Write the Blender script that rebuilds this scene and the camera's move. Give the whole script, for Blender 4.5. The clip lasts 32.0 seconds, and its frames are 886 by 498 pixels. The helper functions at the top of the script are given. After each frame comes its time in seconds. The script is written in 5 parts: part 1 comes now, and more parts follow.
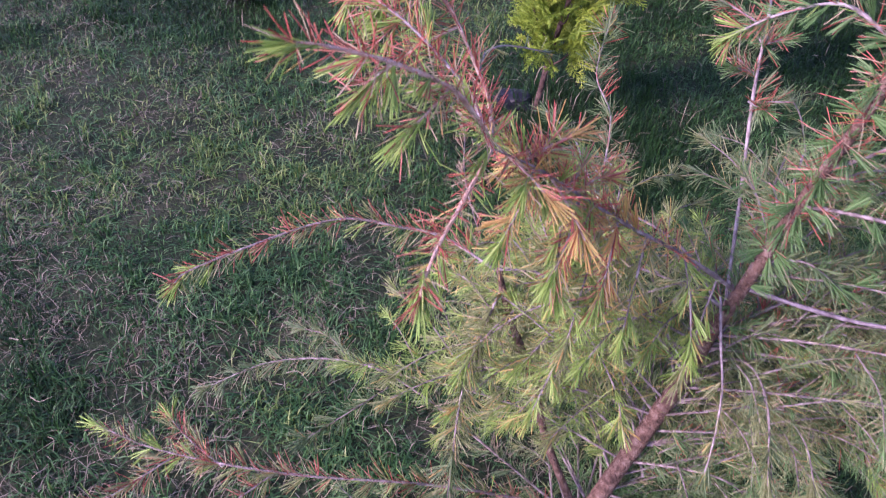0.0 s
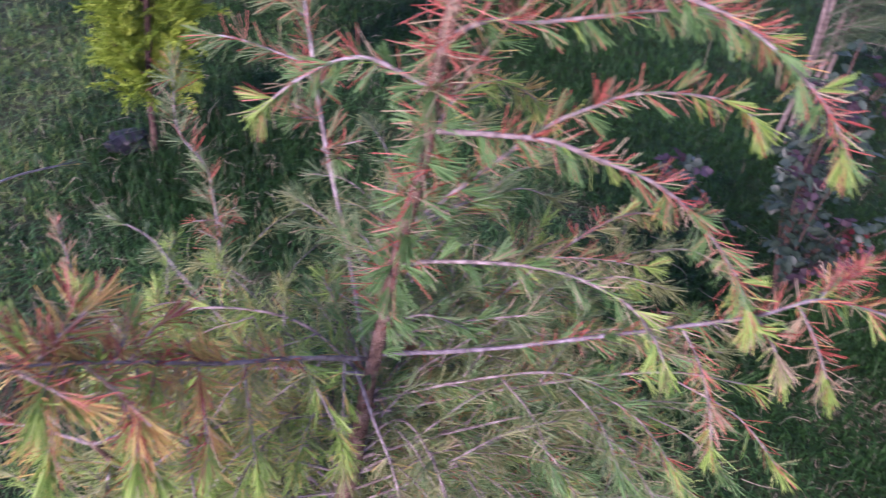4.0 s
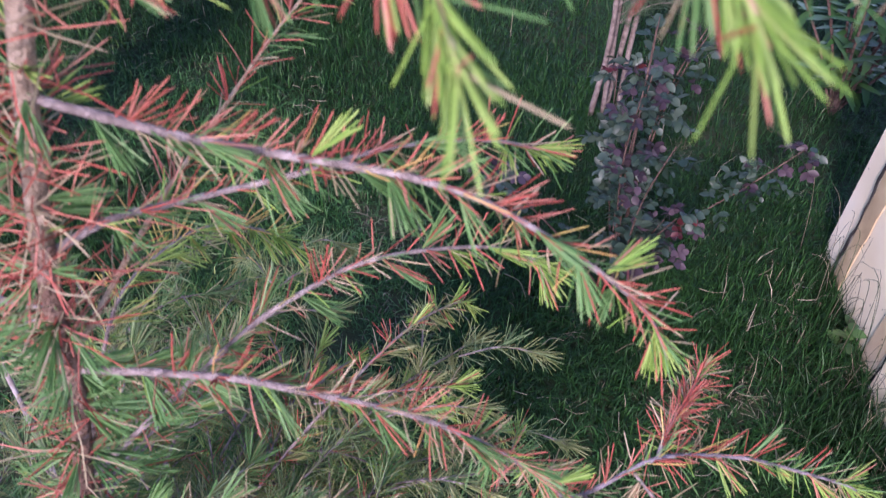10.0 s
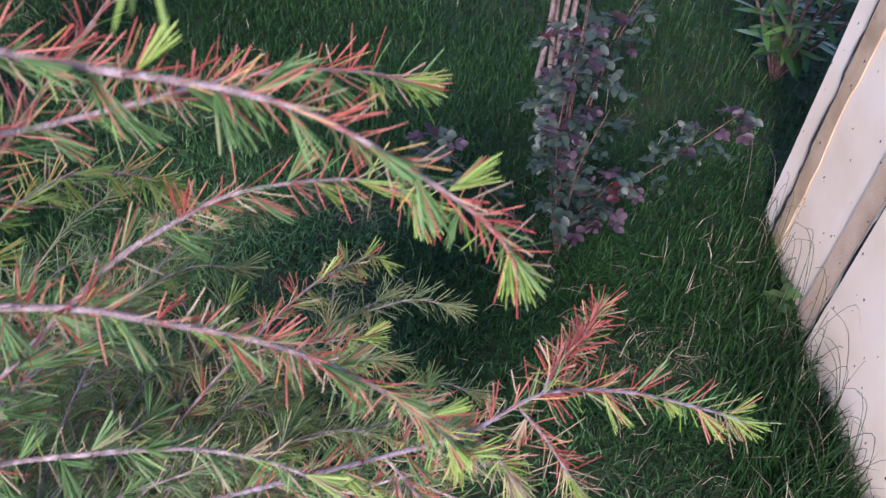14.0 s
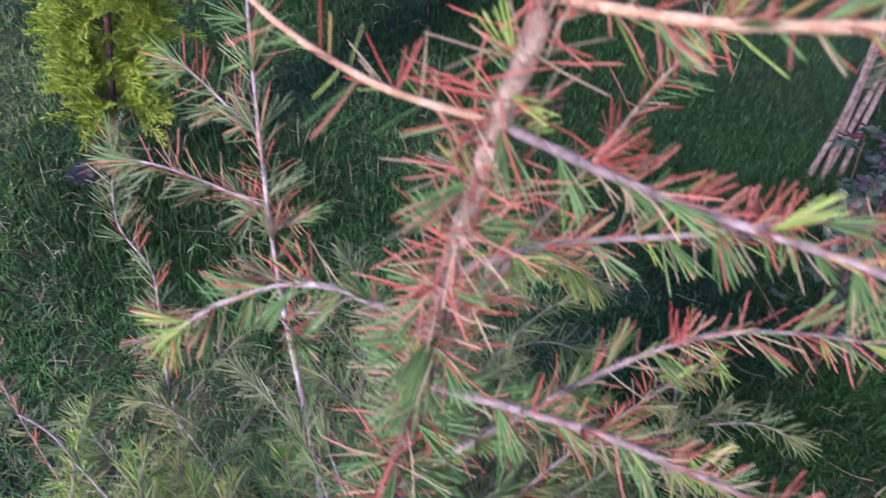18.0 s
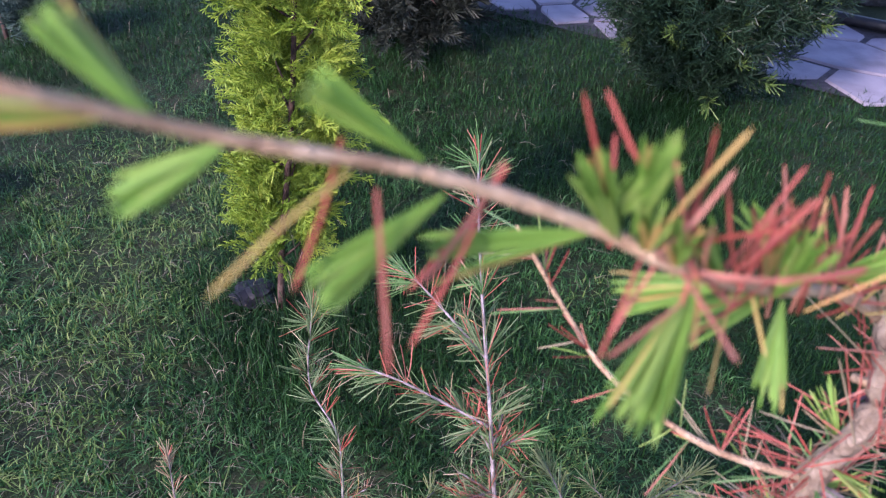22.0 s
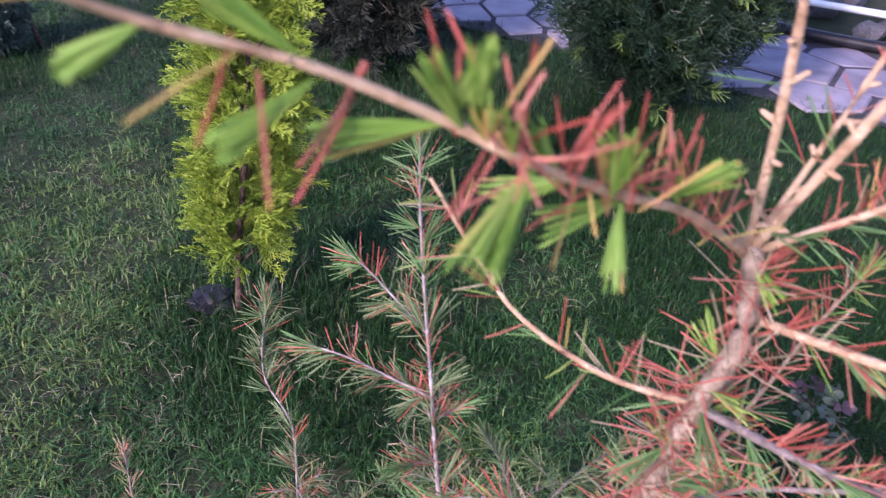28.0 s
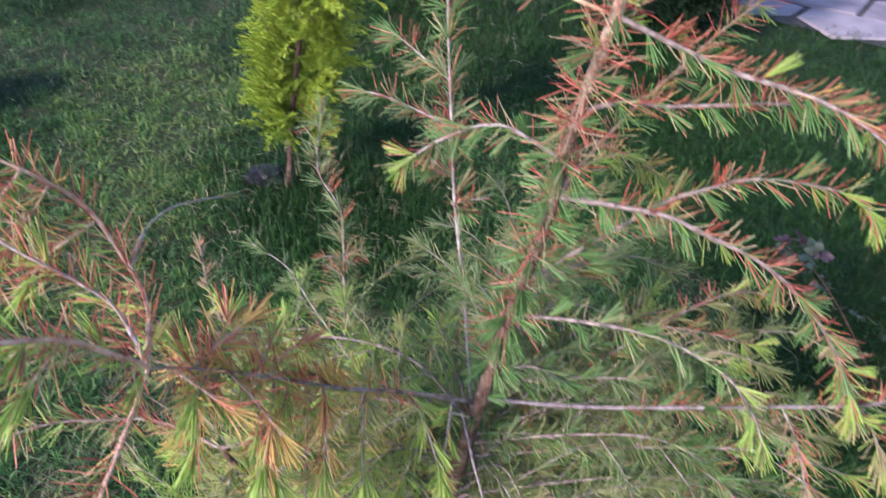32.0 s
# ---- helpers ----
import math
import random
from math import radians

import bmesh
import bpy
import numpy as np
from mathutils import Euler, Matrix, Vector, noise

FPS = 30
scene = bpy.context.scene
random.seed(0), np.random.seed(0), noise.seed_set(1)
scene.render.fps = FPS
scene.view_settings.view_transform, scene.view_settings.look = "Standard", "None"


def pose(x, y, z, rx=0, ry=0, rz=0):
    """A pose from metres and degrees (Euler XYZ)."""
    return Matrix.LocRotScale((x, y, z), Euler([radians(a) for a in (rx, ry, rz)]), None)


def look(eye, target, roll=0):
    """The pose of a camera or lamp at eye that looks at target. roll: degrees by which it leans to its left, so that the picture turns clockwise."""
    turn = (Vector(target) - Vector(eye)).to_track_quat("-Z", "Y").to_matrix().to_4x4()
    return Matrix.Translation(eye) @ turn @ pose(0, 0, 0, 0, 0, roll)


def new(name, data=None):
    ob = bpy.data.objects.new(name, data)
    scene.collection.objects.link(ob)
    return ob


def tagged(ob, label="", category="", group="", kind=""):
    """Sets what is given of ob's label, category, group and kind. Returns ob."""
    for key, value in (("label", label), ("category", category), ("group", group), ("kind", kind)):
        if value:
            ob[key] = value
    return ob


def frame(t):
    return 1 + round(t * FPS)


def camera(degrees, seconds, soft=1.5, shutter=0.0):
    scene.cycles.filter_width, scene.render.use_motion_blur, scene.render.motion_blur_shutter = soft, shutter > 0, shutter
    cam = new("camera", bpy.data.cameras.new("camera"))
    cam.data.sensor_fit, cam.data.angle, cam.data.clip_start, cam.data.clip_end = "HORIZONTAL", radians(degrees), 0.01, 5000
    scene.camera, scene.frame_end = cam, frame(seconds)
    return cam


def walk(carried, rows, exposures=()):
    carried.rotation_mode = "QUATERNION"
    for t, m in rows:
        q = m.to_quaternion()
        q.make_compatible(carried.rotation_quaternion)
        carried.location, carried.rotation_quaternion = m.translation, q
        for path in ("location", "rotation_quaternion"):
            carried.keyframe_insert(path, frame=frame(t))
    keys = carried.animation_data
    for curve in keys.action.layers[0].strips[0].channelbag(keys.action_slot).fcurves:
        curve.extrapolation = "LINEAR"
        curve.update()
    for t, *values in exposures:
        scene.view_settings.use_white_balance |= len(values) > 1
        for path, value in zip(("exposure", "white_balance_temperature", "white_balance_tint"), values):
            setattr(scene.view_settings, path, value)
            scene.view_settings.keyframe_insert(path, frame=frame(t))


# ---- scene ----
cam = camera(56.8, 32.0, 1.2, 0.5)
METRES, EYE, TILT, LEAN, TURN = 2.5, 1.58, -42.0, -2.0, 0.0
ROWS = [
    (0.0, 0.0, 0.0, 0.0, 0.0, 0.0, -0.0),
    (0.5, -0.0023, 0.0219, 0.0228, -0.32, -0.55, 0.53),
    (1.0, -0.0069, 0.0379, 0.0425, -2.01, -0.72, 2.16),
    (1.5, -0.0117, 0.0523, 0.0618, -3.53, -0.5, 2.58),
    (2.0, -0.0081, 0.0581, 0.0706, -5.13, -0.53, 4.0),
    (2.5, 0.0069, 0.0603, 0.0707, -7.58, -1.56, 6.69),
    (3.0, 0.0276, 0.0605, 0.0701, -11.66, -2.4, 10.36),
    (3.5, 0.0517, 0.0583, 0.0623, -16.36, -4.12, 14.49),
    (4.0, 0.0742, 0.0479, 0.0534, -20.89, -5.32, 17.9),
    (4.5, 0.0918, 0.0406, 0.0435, -24.5, -6.71, 21.73),
    (6.5, 0.1366, 0.0304, 0.0274, -19.53, -3.61, 21.21),
    (7.0, 0.1469, 0.0391, 0.0271, -21.39, -5.44, 23.04),
    (7.5, 0.1551, 0.059, 0.0434, -26.06, -8.37, 25.79),
    (8.0, 0.1634, 0.0796, 0.0589, -30.73, -11.46, 28.0),
    (8.5, 0.1717, 0.097, 0.0741, -32.01, -12.37, 27.77),
    (9.0, 0.1779, 0.1106, 0.0843, -33.19, -13.39, 27.18),
    (9.5, 0.1836, 0.1189, 0.0899, -33.2, -13.72, 26.71),
    (10.0, 0.1828, 0.1173, 0.0981, -32.98, -12.61, 26.11),
    (10.5, 0.1831, 0.1167, 0.1062, -32.89, -11.32, 25.86),
    (11.0, 0.1873, 0.118, 0.1095, -32.94, -11.17, 25.63),
    (11.5, 0.1889, 0.119, 0.107, -33.4, -11.96, 25.46),
    (12.0, 0.1933, 0.1136, 0.0999, -34.59, -12.71, 25.8),
    (12.5, 0.2041, 0.1058, 0.0928, -36.65, -13.48, 27.13),
    (13.0, 0.2072, 0.1035, 0.0851, -37.4, -14.54, 27.27),
    (13.5, 0.2037, 0.1016, 0.0775, -37.23, -15.02, 27.28),
    (14.0, 0.1977, 0.1048, 0.0727, -35.62, -15.03, 26.69),
    (14.5, 0.1918, 0.1107, 0.0684, -33.72, -15.06, 25.69),
    (16.5, 0.1552, 0.1218, 0.0722, -26.68, -12.36, 19.91),
    (17.0, 0.1511, 0.1311, 0.0832, -26.82, -12.31, 19.78),
    (17.5, 0.142, 0.1413, 0.107, -24.01, -9.43, 18.36),
    (18.0, 0.1393, 0.1505, 0.1284, -20.81, -7.12, 17.24),
    (18.5, 0.1329, 0.1543, 0.1453, -18.24, -4.92, 16.13),
    (19.0, 0.126, 0.1573, 0.1586, -16.37, -3.49, 15.12),
    (19.5, 0.1217, 0.16, 0.1698, -15.55, -2.25, 14.48),
    (20.0, 0.1194, 0.1601, 0.1793, -15.26, -1.27, 14.53),
    (20.5, 0.1145, 0.1574, 0.1869, -14.78, -0.14, 14.37),
    (21.0, 0.109, 0.1536, 0.1904, -13.88, 0.61, 13.72),
    (21.5, 0.1059, 0.1451, 0.1928, -13.18, 1.96, 13.52),
    (22.0, 0.1047, 0.1426, 0.1901, -12.97, 1.93, 13.37),
    (22.5, 0.1096, 0.1399, 0.1853, -13.65, 1.61, 13.83),
    (23.0, 0.1186, 0.1377, 0.1794, -15.7, 0.63, 14.85),
    (23.5, 0.1267, 0.1376, 0.1734, -17.47, -0.45, 16.04),
    (24.0, 0.1333, 0.1373, 0.1689, -18.99, -1.35, 16.77),
    (24.5, 0.1422, 0.1314, 0.1607, -20.79, -2.02, 18.2),
    (26.5, 0.1454, 0.1043, 0.1338, -20.87, -1.79, 18.22),
    (27.0, 0.1243, 0.1092, 0.1503, -18.03, 0.43, 16.03),
    (27.5, 0.1168, 0.1181, 0.1617, -16.91, 1.13, 15.49),
    (28.0, 0.1057, 0.1226, 0.1733, -15.58, 2.28, 14.23),
    (28.5, 0.0983, 0.1268, 0.1821, -14.56, 2.9, 13.38),
    (29.0, 0.097, 0.1319, 0.1852, -12.97, 3.05, 13.58),
    (29.5, 0.0914, 0.1224, 0.1797, -11.33, 3.69, 12.44),
    (30.0, 0.089, 0.091, 0.1594, -10.24, 5.15, 11.53),
    (30.5, 0.0895, 0.0635, 0.1322, -9.75, 5.51, 11.18),
    (31.0, 0.0848, 0.0347, 0.1019, -9.38, 5.96, 10.07),
    (31.5, 0.0744, 0.0239, 0.0741, -9.5, 3.59, 10.77),
    (32.0, 0.0615, 0.0226, 0.0563, -12.92, 0.44, 12.35),
]
walk(cam, [(t, pose(0, 0, EYE, TILT, LEAN, TURN) @ pose(METRES * x, METRES * y, METRES * z, 90 + pitch, roll, yaw)) for t, x, y, z, yaw, pitch, roll in ROWS],
     exposures=[(0.0, 1.12, 5600, 60), (3.0, 1.12, 5600, 60), (4.2, 1.02, 5650, 50), (8.0, 1.05, 5500, 40), (14.0, 1.0, 5600, 38), (19.0, 1.1, 5500, 42), (22.0, 1.05, 5500, 36), (24.0, 1.1, 5600, 45), (28.0, 1.12, 5700, 42), (29.0, 1.1, 5650, 36), (30.0, 1.1, 5600, 33), (32.0, 1.18, 5900, 24)])


# ---- world and light ----
cam.data.dof.use_dof = True
cam.data.dof.focus_distance = 1.35
cam.data.dof.aperture_fstop = 14.0

SUN_TURN, SUN_UP = 209.0, 33.0
world = bpy.data.worlds.new("sky")
scene.world = world
world.use_nodes = True
sky = world.node_tree.nodes.new("ShaderNodeTexSky")
sky.sky_type = "NISHITA"
sky.sun_disc = False
sky.sun_elevation = radians(SUN_UP)
sky.sun_rotation = radians(90 - SUN_TURN)
back = world.node_tree.nodes["Background"]
back.inputs["Strength"].default_value = 0.165
world.node_tree.links.new(sky.outputs["Color"], back.inputs["Color"])
lamp = bpy.data.lights.new("sun", "SUN")
lamp.energy, lamp.angle, lamp.color = 3.4, radians(10.0), (1.0, 0.84, 0.68)
sun = new("sun", lamp)
sun.matrix_world = look((0, 0, 0), (-math.cos(radians(SUN_TURN)) * math.cos(radians(SUN_UP)), -math.sin(radians(SUN_TURN)) * math.cos(radians(SUN_UP)), -math.sin(radians(SUN_UP))))

rng = np.random.default_rng(7)


# ---- materials ----
def material(name, colors, rough=0.6, scale=30.0, detail=4.0, island=0.0, bump=0.0, bump_scale=200.0, spec=0.3, piece=0.0, through_light=0.0):
    """Two or more colours mixed by noise, varied by island and by object, with fine relief."""
    m = bpy.data.materials.new(name)
    m.use_nodes = True
    nt, p = m.node_tree, m.node_tree.nodes["Principled BSDF"]
    add, link = nt.nodes.new, nt.links.new
    co = add("ShaderNodeTexCoord")
    n = add("ShaderNodeTexNoise")
    n.inputs["Scale"].default_value, n.inputs["Detail"].default_value = scale, detail
    link(co.outputs["Object"], n.inputs["Vector"])
    value = n.outputs["Fac"]
    for weight, source, socket in ((island, "ShaderNodeNewGeometry", "Random Per Island"), (piece, "ShaderNodeObjectInfo", "Random")):
        if weight:
            r, mix = add(source), add("ShaderNodeMix")
            mix.inputs["Factor"].default_value = weight
            link(value, mix.inputs["A"])
            link(r.outputs[socket], mix.inputs["B"])
            value = mix.outputs["Result"]
    ramp = add("ShaderNodeValToRGB")
    els = ramp.color_ramp.elements
    lo, hi = (0.3, 0.7) if island + piece < 0.5 else (0.12, 0.9)
    while len(els) < len(colors):
        els.new(0.5)
    for i, c in enumerate(colors):
        els[i].position = lo + (hi - lo) * i / max(1, len(colors) - 1)
        els[i].color = (*c, 1)
    link(value, ramp.inputs["Fac"])
    link(ramp.outputs["Color"], p.inputs["Base Color"])
    p.inputs["Roughness"].default_value = rough
    p.inputs["Specular IOR Level"].default_value = spec
    if bump:
        b, bn = add("ShaderNodeBump"), add("ShaderNodeTexNoise")
        bn.inputs["Scale"].default_value, bn.inputs["Detail"].default_value = bump_scale, 6.0
        b.inputs["Strength"].default_value, b.inputs["Distance"].default_value = bump, 0.01
        link(co.outputs["Object"], bn.inputs["Vector"])
        link(bn.outputs["Fac"], b.inputs["Height"])
        link(b.outputs["Normal"], p.inputs["Normal"])
    if through_light:
        t, mx, out = add("ShaderNodeBsdfTranslucent"), add("ShaderNodeMixShader"), nt.nodes["Material Output"]
        link(ramp.outputs["Color"], t.inputs["Color"])
        mx.inputs["Fac"].default_value = through_light
        link(p.outputs["BSDF"], mx.inputs[1])
        link(t.outputs["BSDF"], mx.inputs[2])
        link(mx.outputs["Shader"], out.inputs["Surface"])
    return m


GREEN = material("needle_green", [(0.07, 0.175, 0.055), (0.14, 0.295, 0.09), (0.25, 0.40, 0.165)], 0.45, 60, island=0.6, through_light=0.42)
FRESH = material("needle_fresh", [(0.18, 0.34, 0.06), (0.30, 0.47, 0.095), (0.47, 0.58, 0.19)], 0.45, 60, island=0.6, through_light=0.4)
RED = material("needle_red", [(0.29, 0.055, 0.042), (0.48, 0.13, 0.095), (0.62, 0.32, 0.235)], 0.5, 60, island=0.6, through_light=0.35)
GOLD = material("needle_gold", [(0.42, 0.37, 0.11), (0.66, 0.51, 0.17), (0.70, 0.38, 0.17)], 0.5, 60, island=0.6, through_light=0.45)
OLIVE = material("needle_olive", [(0.13, 0.17, 0.06), (0.29, 0.34, 0.13), (0.50, 0.52, 0.28)], 0.5, 60, island=0.6, through_light=0.48)
BLUE = material("needle_blue_green", [(0.08, 0.15, 0.065), (0.18, 0.28, 0.12), (0.36, 0.45, 0.24)], 0.45, 60, island=0.6, through_light=0.48)
VIVID = material("needle_vivid_green", [(0.12, 0.27, 0.035), (0.22, 0.41, 0.065), (0.38, 0.52, 0.13)], 0.45, 60, island=0.6, through_light=0.4)
FADED = material("needle_faded", [(0.22, 0.17, 0.10), (0.38, 0.32, 0.19), (0.52, 0.42, 0.30)], 0.5, 60, island=0.6, through_light=0.3)
NEEDLES = [GREEN, FRESH, RED, GOLD, OLIVE, BLUE, FADED, VIVID]
BARK = material("cedar_bark", [(0.075, 0.044, 0.032), (0.165, 0.10, 0.072), (0.28, 0.20, 0.16)], 0.85, 70, bump=0.9, bump_scale=260)
TWIG = material("twig_bark", [(0.13, 0.105, 0.098), (0.25, 0.205, 0.195), (0.40, 0.35, 0.335)], 0.7, 90, bump=0.6, bump_scale=500)
BARE = material("bare_twig", [(0.31, 0.19, 0.11), (0.48, 0.33, 0.20), (0.60, 0.46, 0.31)], 0.7, 80, bump=0.6, bump_scale=400)
ROSY = material("rosy_twig_bark", [(0.36, 0.21, 0.15), (0.54, 0.37, 0.28), (0.66, 0.52, 0.43)], 0.7, 80, bump=0.6, bump_scale=400)
WOOD = material("weathered_wood", [(0.14, 0.10, 0.07), (0.27, 0.205, 0.145), (0.47, 0.38, 0.29)], 0.8, 60, bump=0.8, bump_scale=300)
LILAC = material("lilac_bark", [(0.12, 0.10, 0.11), (0.21, 0.18, 0.20), (0.32, 0.285, 0.31)], 0.7, 90, bump=0.5, bump_scale=500)
PALE = material("pale_shoot_bark", [(0.17, 0.135, 0.13), (0.30, 0.255, 0.255), (0.44, 0.40, 0.40)], 0.7, 90, bump=0.5, bump_scale=500)
GREY_BARK = material("grey_sapling_bark", [(0.09, 0.07, 0.062), (0.17, 0.135, 0.12), (0.26, 0.215, 0.195)], 0.85, 60, bump=0.3, bump_scale=220)
DARK_BARK = material("dark_bark", [(0.03, 0.02, 0.018), (0.09, 0.055, 0.045), (0.15, 0.10, 0.08)], 0.9, 60, bump=0.8, bump_scale=200)
SOIL = material("lawn_soil", [(0.009, 0.017, 0.006), (0.017, 0.029, 0.010), (0.036, 0.040, 0.020)], 0.95, 6, 8, bump=1.0, bump_scale=60)
BLADE = material("grass_blade", [(0.011, 0.042, 0.011), (0.033, 0.115, 0.026), (0.12, 0.235, 0.085)], 0.5, 2.5, island=0.55, through_light=0.22, spec=0.35)
# lush grass, darkened so that the shade by the wall is in its colour
LUSH_SHADED = material("grass_lush_shaded", [(0.005, 0.020, 0.005), (0.011, 0.046, 0.009), (0.032, 0.105, 0.022)], 0.55, 2.5, island=0.55, through_light=0.2, spec=0.3)
STRAW = material("grass_straw", [(0.08, 0.07, 0.04), (0.17, 0.15, 0.10), (0.31, 0.28, 0.21)], 0.6, 4, island=0.6)
THUJA = material("thuja_scale", [(0.09, 0.18, 0.018), (0.23, 0.34, 0.03), (0.44, 0.50, 0.065)], 0.5, 12, island=0.45, piece=0.3, through_light=0.25)
ROSE = material("rose_leaf", [(0.008, 0.022, 0.014), (0.022, 0.045, 0.029), (0.055, 0.08, 0.058)], 0.48, 20, piece=0.6, spec=0.45)
PLUM = material("plum_leaf", [(0.02, 0.013, 0.018), (0.042, 0.027, 0.036), (0.07, 0.05, 0.065)], 0.5, 20, piece=0.6, spec=0.3)
SCARLET = material("young_red_leaf", [(0.045, 0.008, 0.010), (0.085, 0.014, 0.016)], 0.5, 20, piece=0.6, spec=0.3)
LAUREL = material("lance_leaf", [(0.012, 0.045, 0.010), (0.032, 0.085, 0.020), (0.07, 0.14, 0.035)], 0.4, 20, piece=0.6, spec=0.5)
YEW = material("yew_needle", [(0.005, 0.014, 0.009), (0.012, 0.032, 0.016), (0.03, 0.062, 0.024)], 0.45, 10, island=0.5, piece=0.2)
YEWTIP = material("yew_tip", [(0.06, 0.12, 0.025), (0.17, 0.25, 0.06)], 0.45, 10, island=0.6)
SOFTPINE = material("soft_pine_needle", [(0.03, 0.06, 0.03), (0.07, 0.12, 0.06), (0.14, 0.20, 0.11)], 0.5, 10, island=0.6, through_light=0.2)
# near-black because shade inside the foliage is put into the leaf colour
SHADE = material("shaded_shrub_leaf", [(0.010, 0.014, 0.012), (0.02, 0.028, 0.02), (0.04, 0.045, 0.03)], 0.6, 10, island=0.6)
SPRUCE = material("blue_spruce_needle", [(0.012, 0.028, 0.024), (0.03, 0.06, 0.05), (0.07, 0.11, 0.095)], 0.5, 10, island=0.6)
LIME = material("spruce_new_shoot", [(0.22, 0.42, 0.07), (0.40, 0.58, 0.14)], 0.5, 10, island=0.6)
STUCCO = material("cream_render", [(0.72, 0.62, 0.42), (0.81, 0.72, 0.53), (0.84, 0.77, 0.61)], 0.8, 3.5, 8, bump=0.10, bump_scale=300)
OCHRE = material("ochre_render", [(0.34, 0.25, 0.14), (0.46, 0.35, 0.205), (0.57, 0.45, 0.28)], 0.9, 9, 8, bump=0.3, bump_scale=160)
TAN = material("tan_render", [(0.44, 0.33, 0.20), (0.53, 0.41, 0.26), (0.61, 0.50, 0.34)], 0.85, 10, 8, bump=0.3, bump_scale=160)
# sunlight put into the blade colour, for bright patches of the lawn
SUNNY = material("grass_sunlit", [(0.045, 0.10, 0.02), (0.12, 0.205, 0.045), (0.28, 0.345, 0.125)], 0.5, 2.5, island=0.55, through_light=0.25)
GAP = material("dark_gap", [(0.02, 0.018, 0.015), (0.05, 0.045, 0.04)], 0.95, 30)
FLAG = material("flagstone", [(0.155, 0.14, 0.175), (0.235, 0.215, 0.26), (0.315, 0.29, 0.34)], 0.75, 7, 8, piece=0.25, bump=0.3, bump_scale=90)
JOINT = material("mortar_joint", [(0.03, 0.028, 0.035), (0.07, 0.065, 0.075)], 0.95, 30, bump=0.6, bump_scale=150)
ROCK = material("dark_rock", [(0.05, 0.05, 0.055), (0.11, 0.11, 0.12), (0.20, 0.20, 0.22)], 0.85, 9, 8, piece=0.4, bump=0.8, bump_scale=40)
PIPE = material("white_pipe", [(0.62, 0.66, 0.70), (0.78, 0.80, 0.82)], 0.35, 6)
HOSE = material("black_hose", [(0.008, 0.008, 0.010), (0.02, 0.02, 0.024)], 0.45, 12)


# ---- mesh helpers ----
class Stock:
    """Collects triangles with material slots for one mesh."""

    def __init__(self):
        self.v, self.f, self.m, self.n = [], [], [], 0

    def add(self, verts, faces, slot=0):
        verts, faces = np.asarray(verts, float).reshape(-1, 3), np.asarray(faces, int).reshape(-1, 3)
        self.v.append(verts)
        self.f.append(faces + self.n)
        self.m.append(np.broadcast_to(slot, len(faces)).astype(int))
        self.n += len(verts)
        return self

    def mesh(self, name, mats, smooth=False):
        me = bpy.data.meshes.new(name)
        v, f, m = np.concatenate(self.v), np.concatenate(self.f), np.concatenate(self.m)
        me.vertices.add(len(v))
        me.vertices.foreach_set("co", v.ravel())
        me.loops.add(3 * len(f))
        me.loops.foreach_set("vertex_index", f.ravel())
        me.polygons.add(len(f))
        me.polygons.foreach_set("loop_start", np.arange(0, 3 * len(f), 3))
        for mat in mats:
            me.materials.append(mat)
        me.polygons.foreach_set("material_index", m)
        me.polygons.foreach_set("use_smooth", np.full(len(f), smooth))
        me.update(calc_edges=True)
        return me


def part(name, stock, mats, parent=None, label="", smooth=False, kind=""):
    mats = mats if isinstance(mats, list) else [mats]
    ob = new(name, stock.mesh(name, mats, smooth))
    ob.parent = parent
    return tagged(ob, label, kind=kind)


def piece(name, me, parent, m):
    ob = new(name, me)
    ob.parent = parent
    ob.matrix_local = m
    return ob


def base_of(name, place, label, category, group="", kind=""):
    ob = new(name)
    ob.empty_display_size = 0.05
    ob.location = place
    return tagged(ob, label, category, group, kind)


def unit(a):
    a = np.asarray(a, float)
    return a / np.maximum(np.linalg.norm(a, axis=-1, keepdims=True), 1e-9)


def curve(points, steps=6):
    """A smooth line through the control points."""
    p = np.array(points, float)
    p = np.vstack([2 * p[0] - p[1], p, 2 * p[-1] - p[-2]])
    out = []
    for i in range(1, len(p) - 2):
        for k in range(steps):
            t = k / steps
            a, b, c, d = p[i - 1], p[i], p[i + 1], p[i + 2]
            out.append(0.5 * (2 * b + (c - a) * t + (2 * a - 5 * b + 4 * c - d) * t * t + (3 * b - a - 3 * c + d) * t ** 3))
    out.append(p[-2])
    return np.array(out)


def frames(path):
    """Tangent and two normals along a line."""
    t = unit(np.gradient(path, axis=0))
    ref = np.where(np.abs(t[:, 2:3]) > 0.9, np.array([[1.0, 0, 0]]), np.array([[0, 0, 1.0]]))
    a = unit(np.cross(t, ref))
    return t, a, np.cross(a, t)


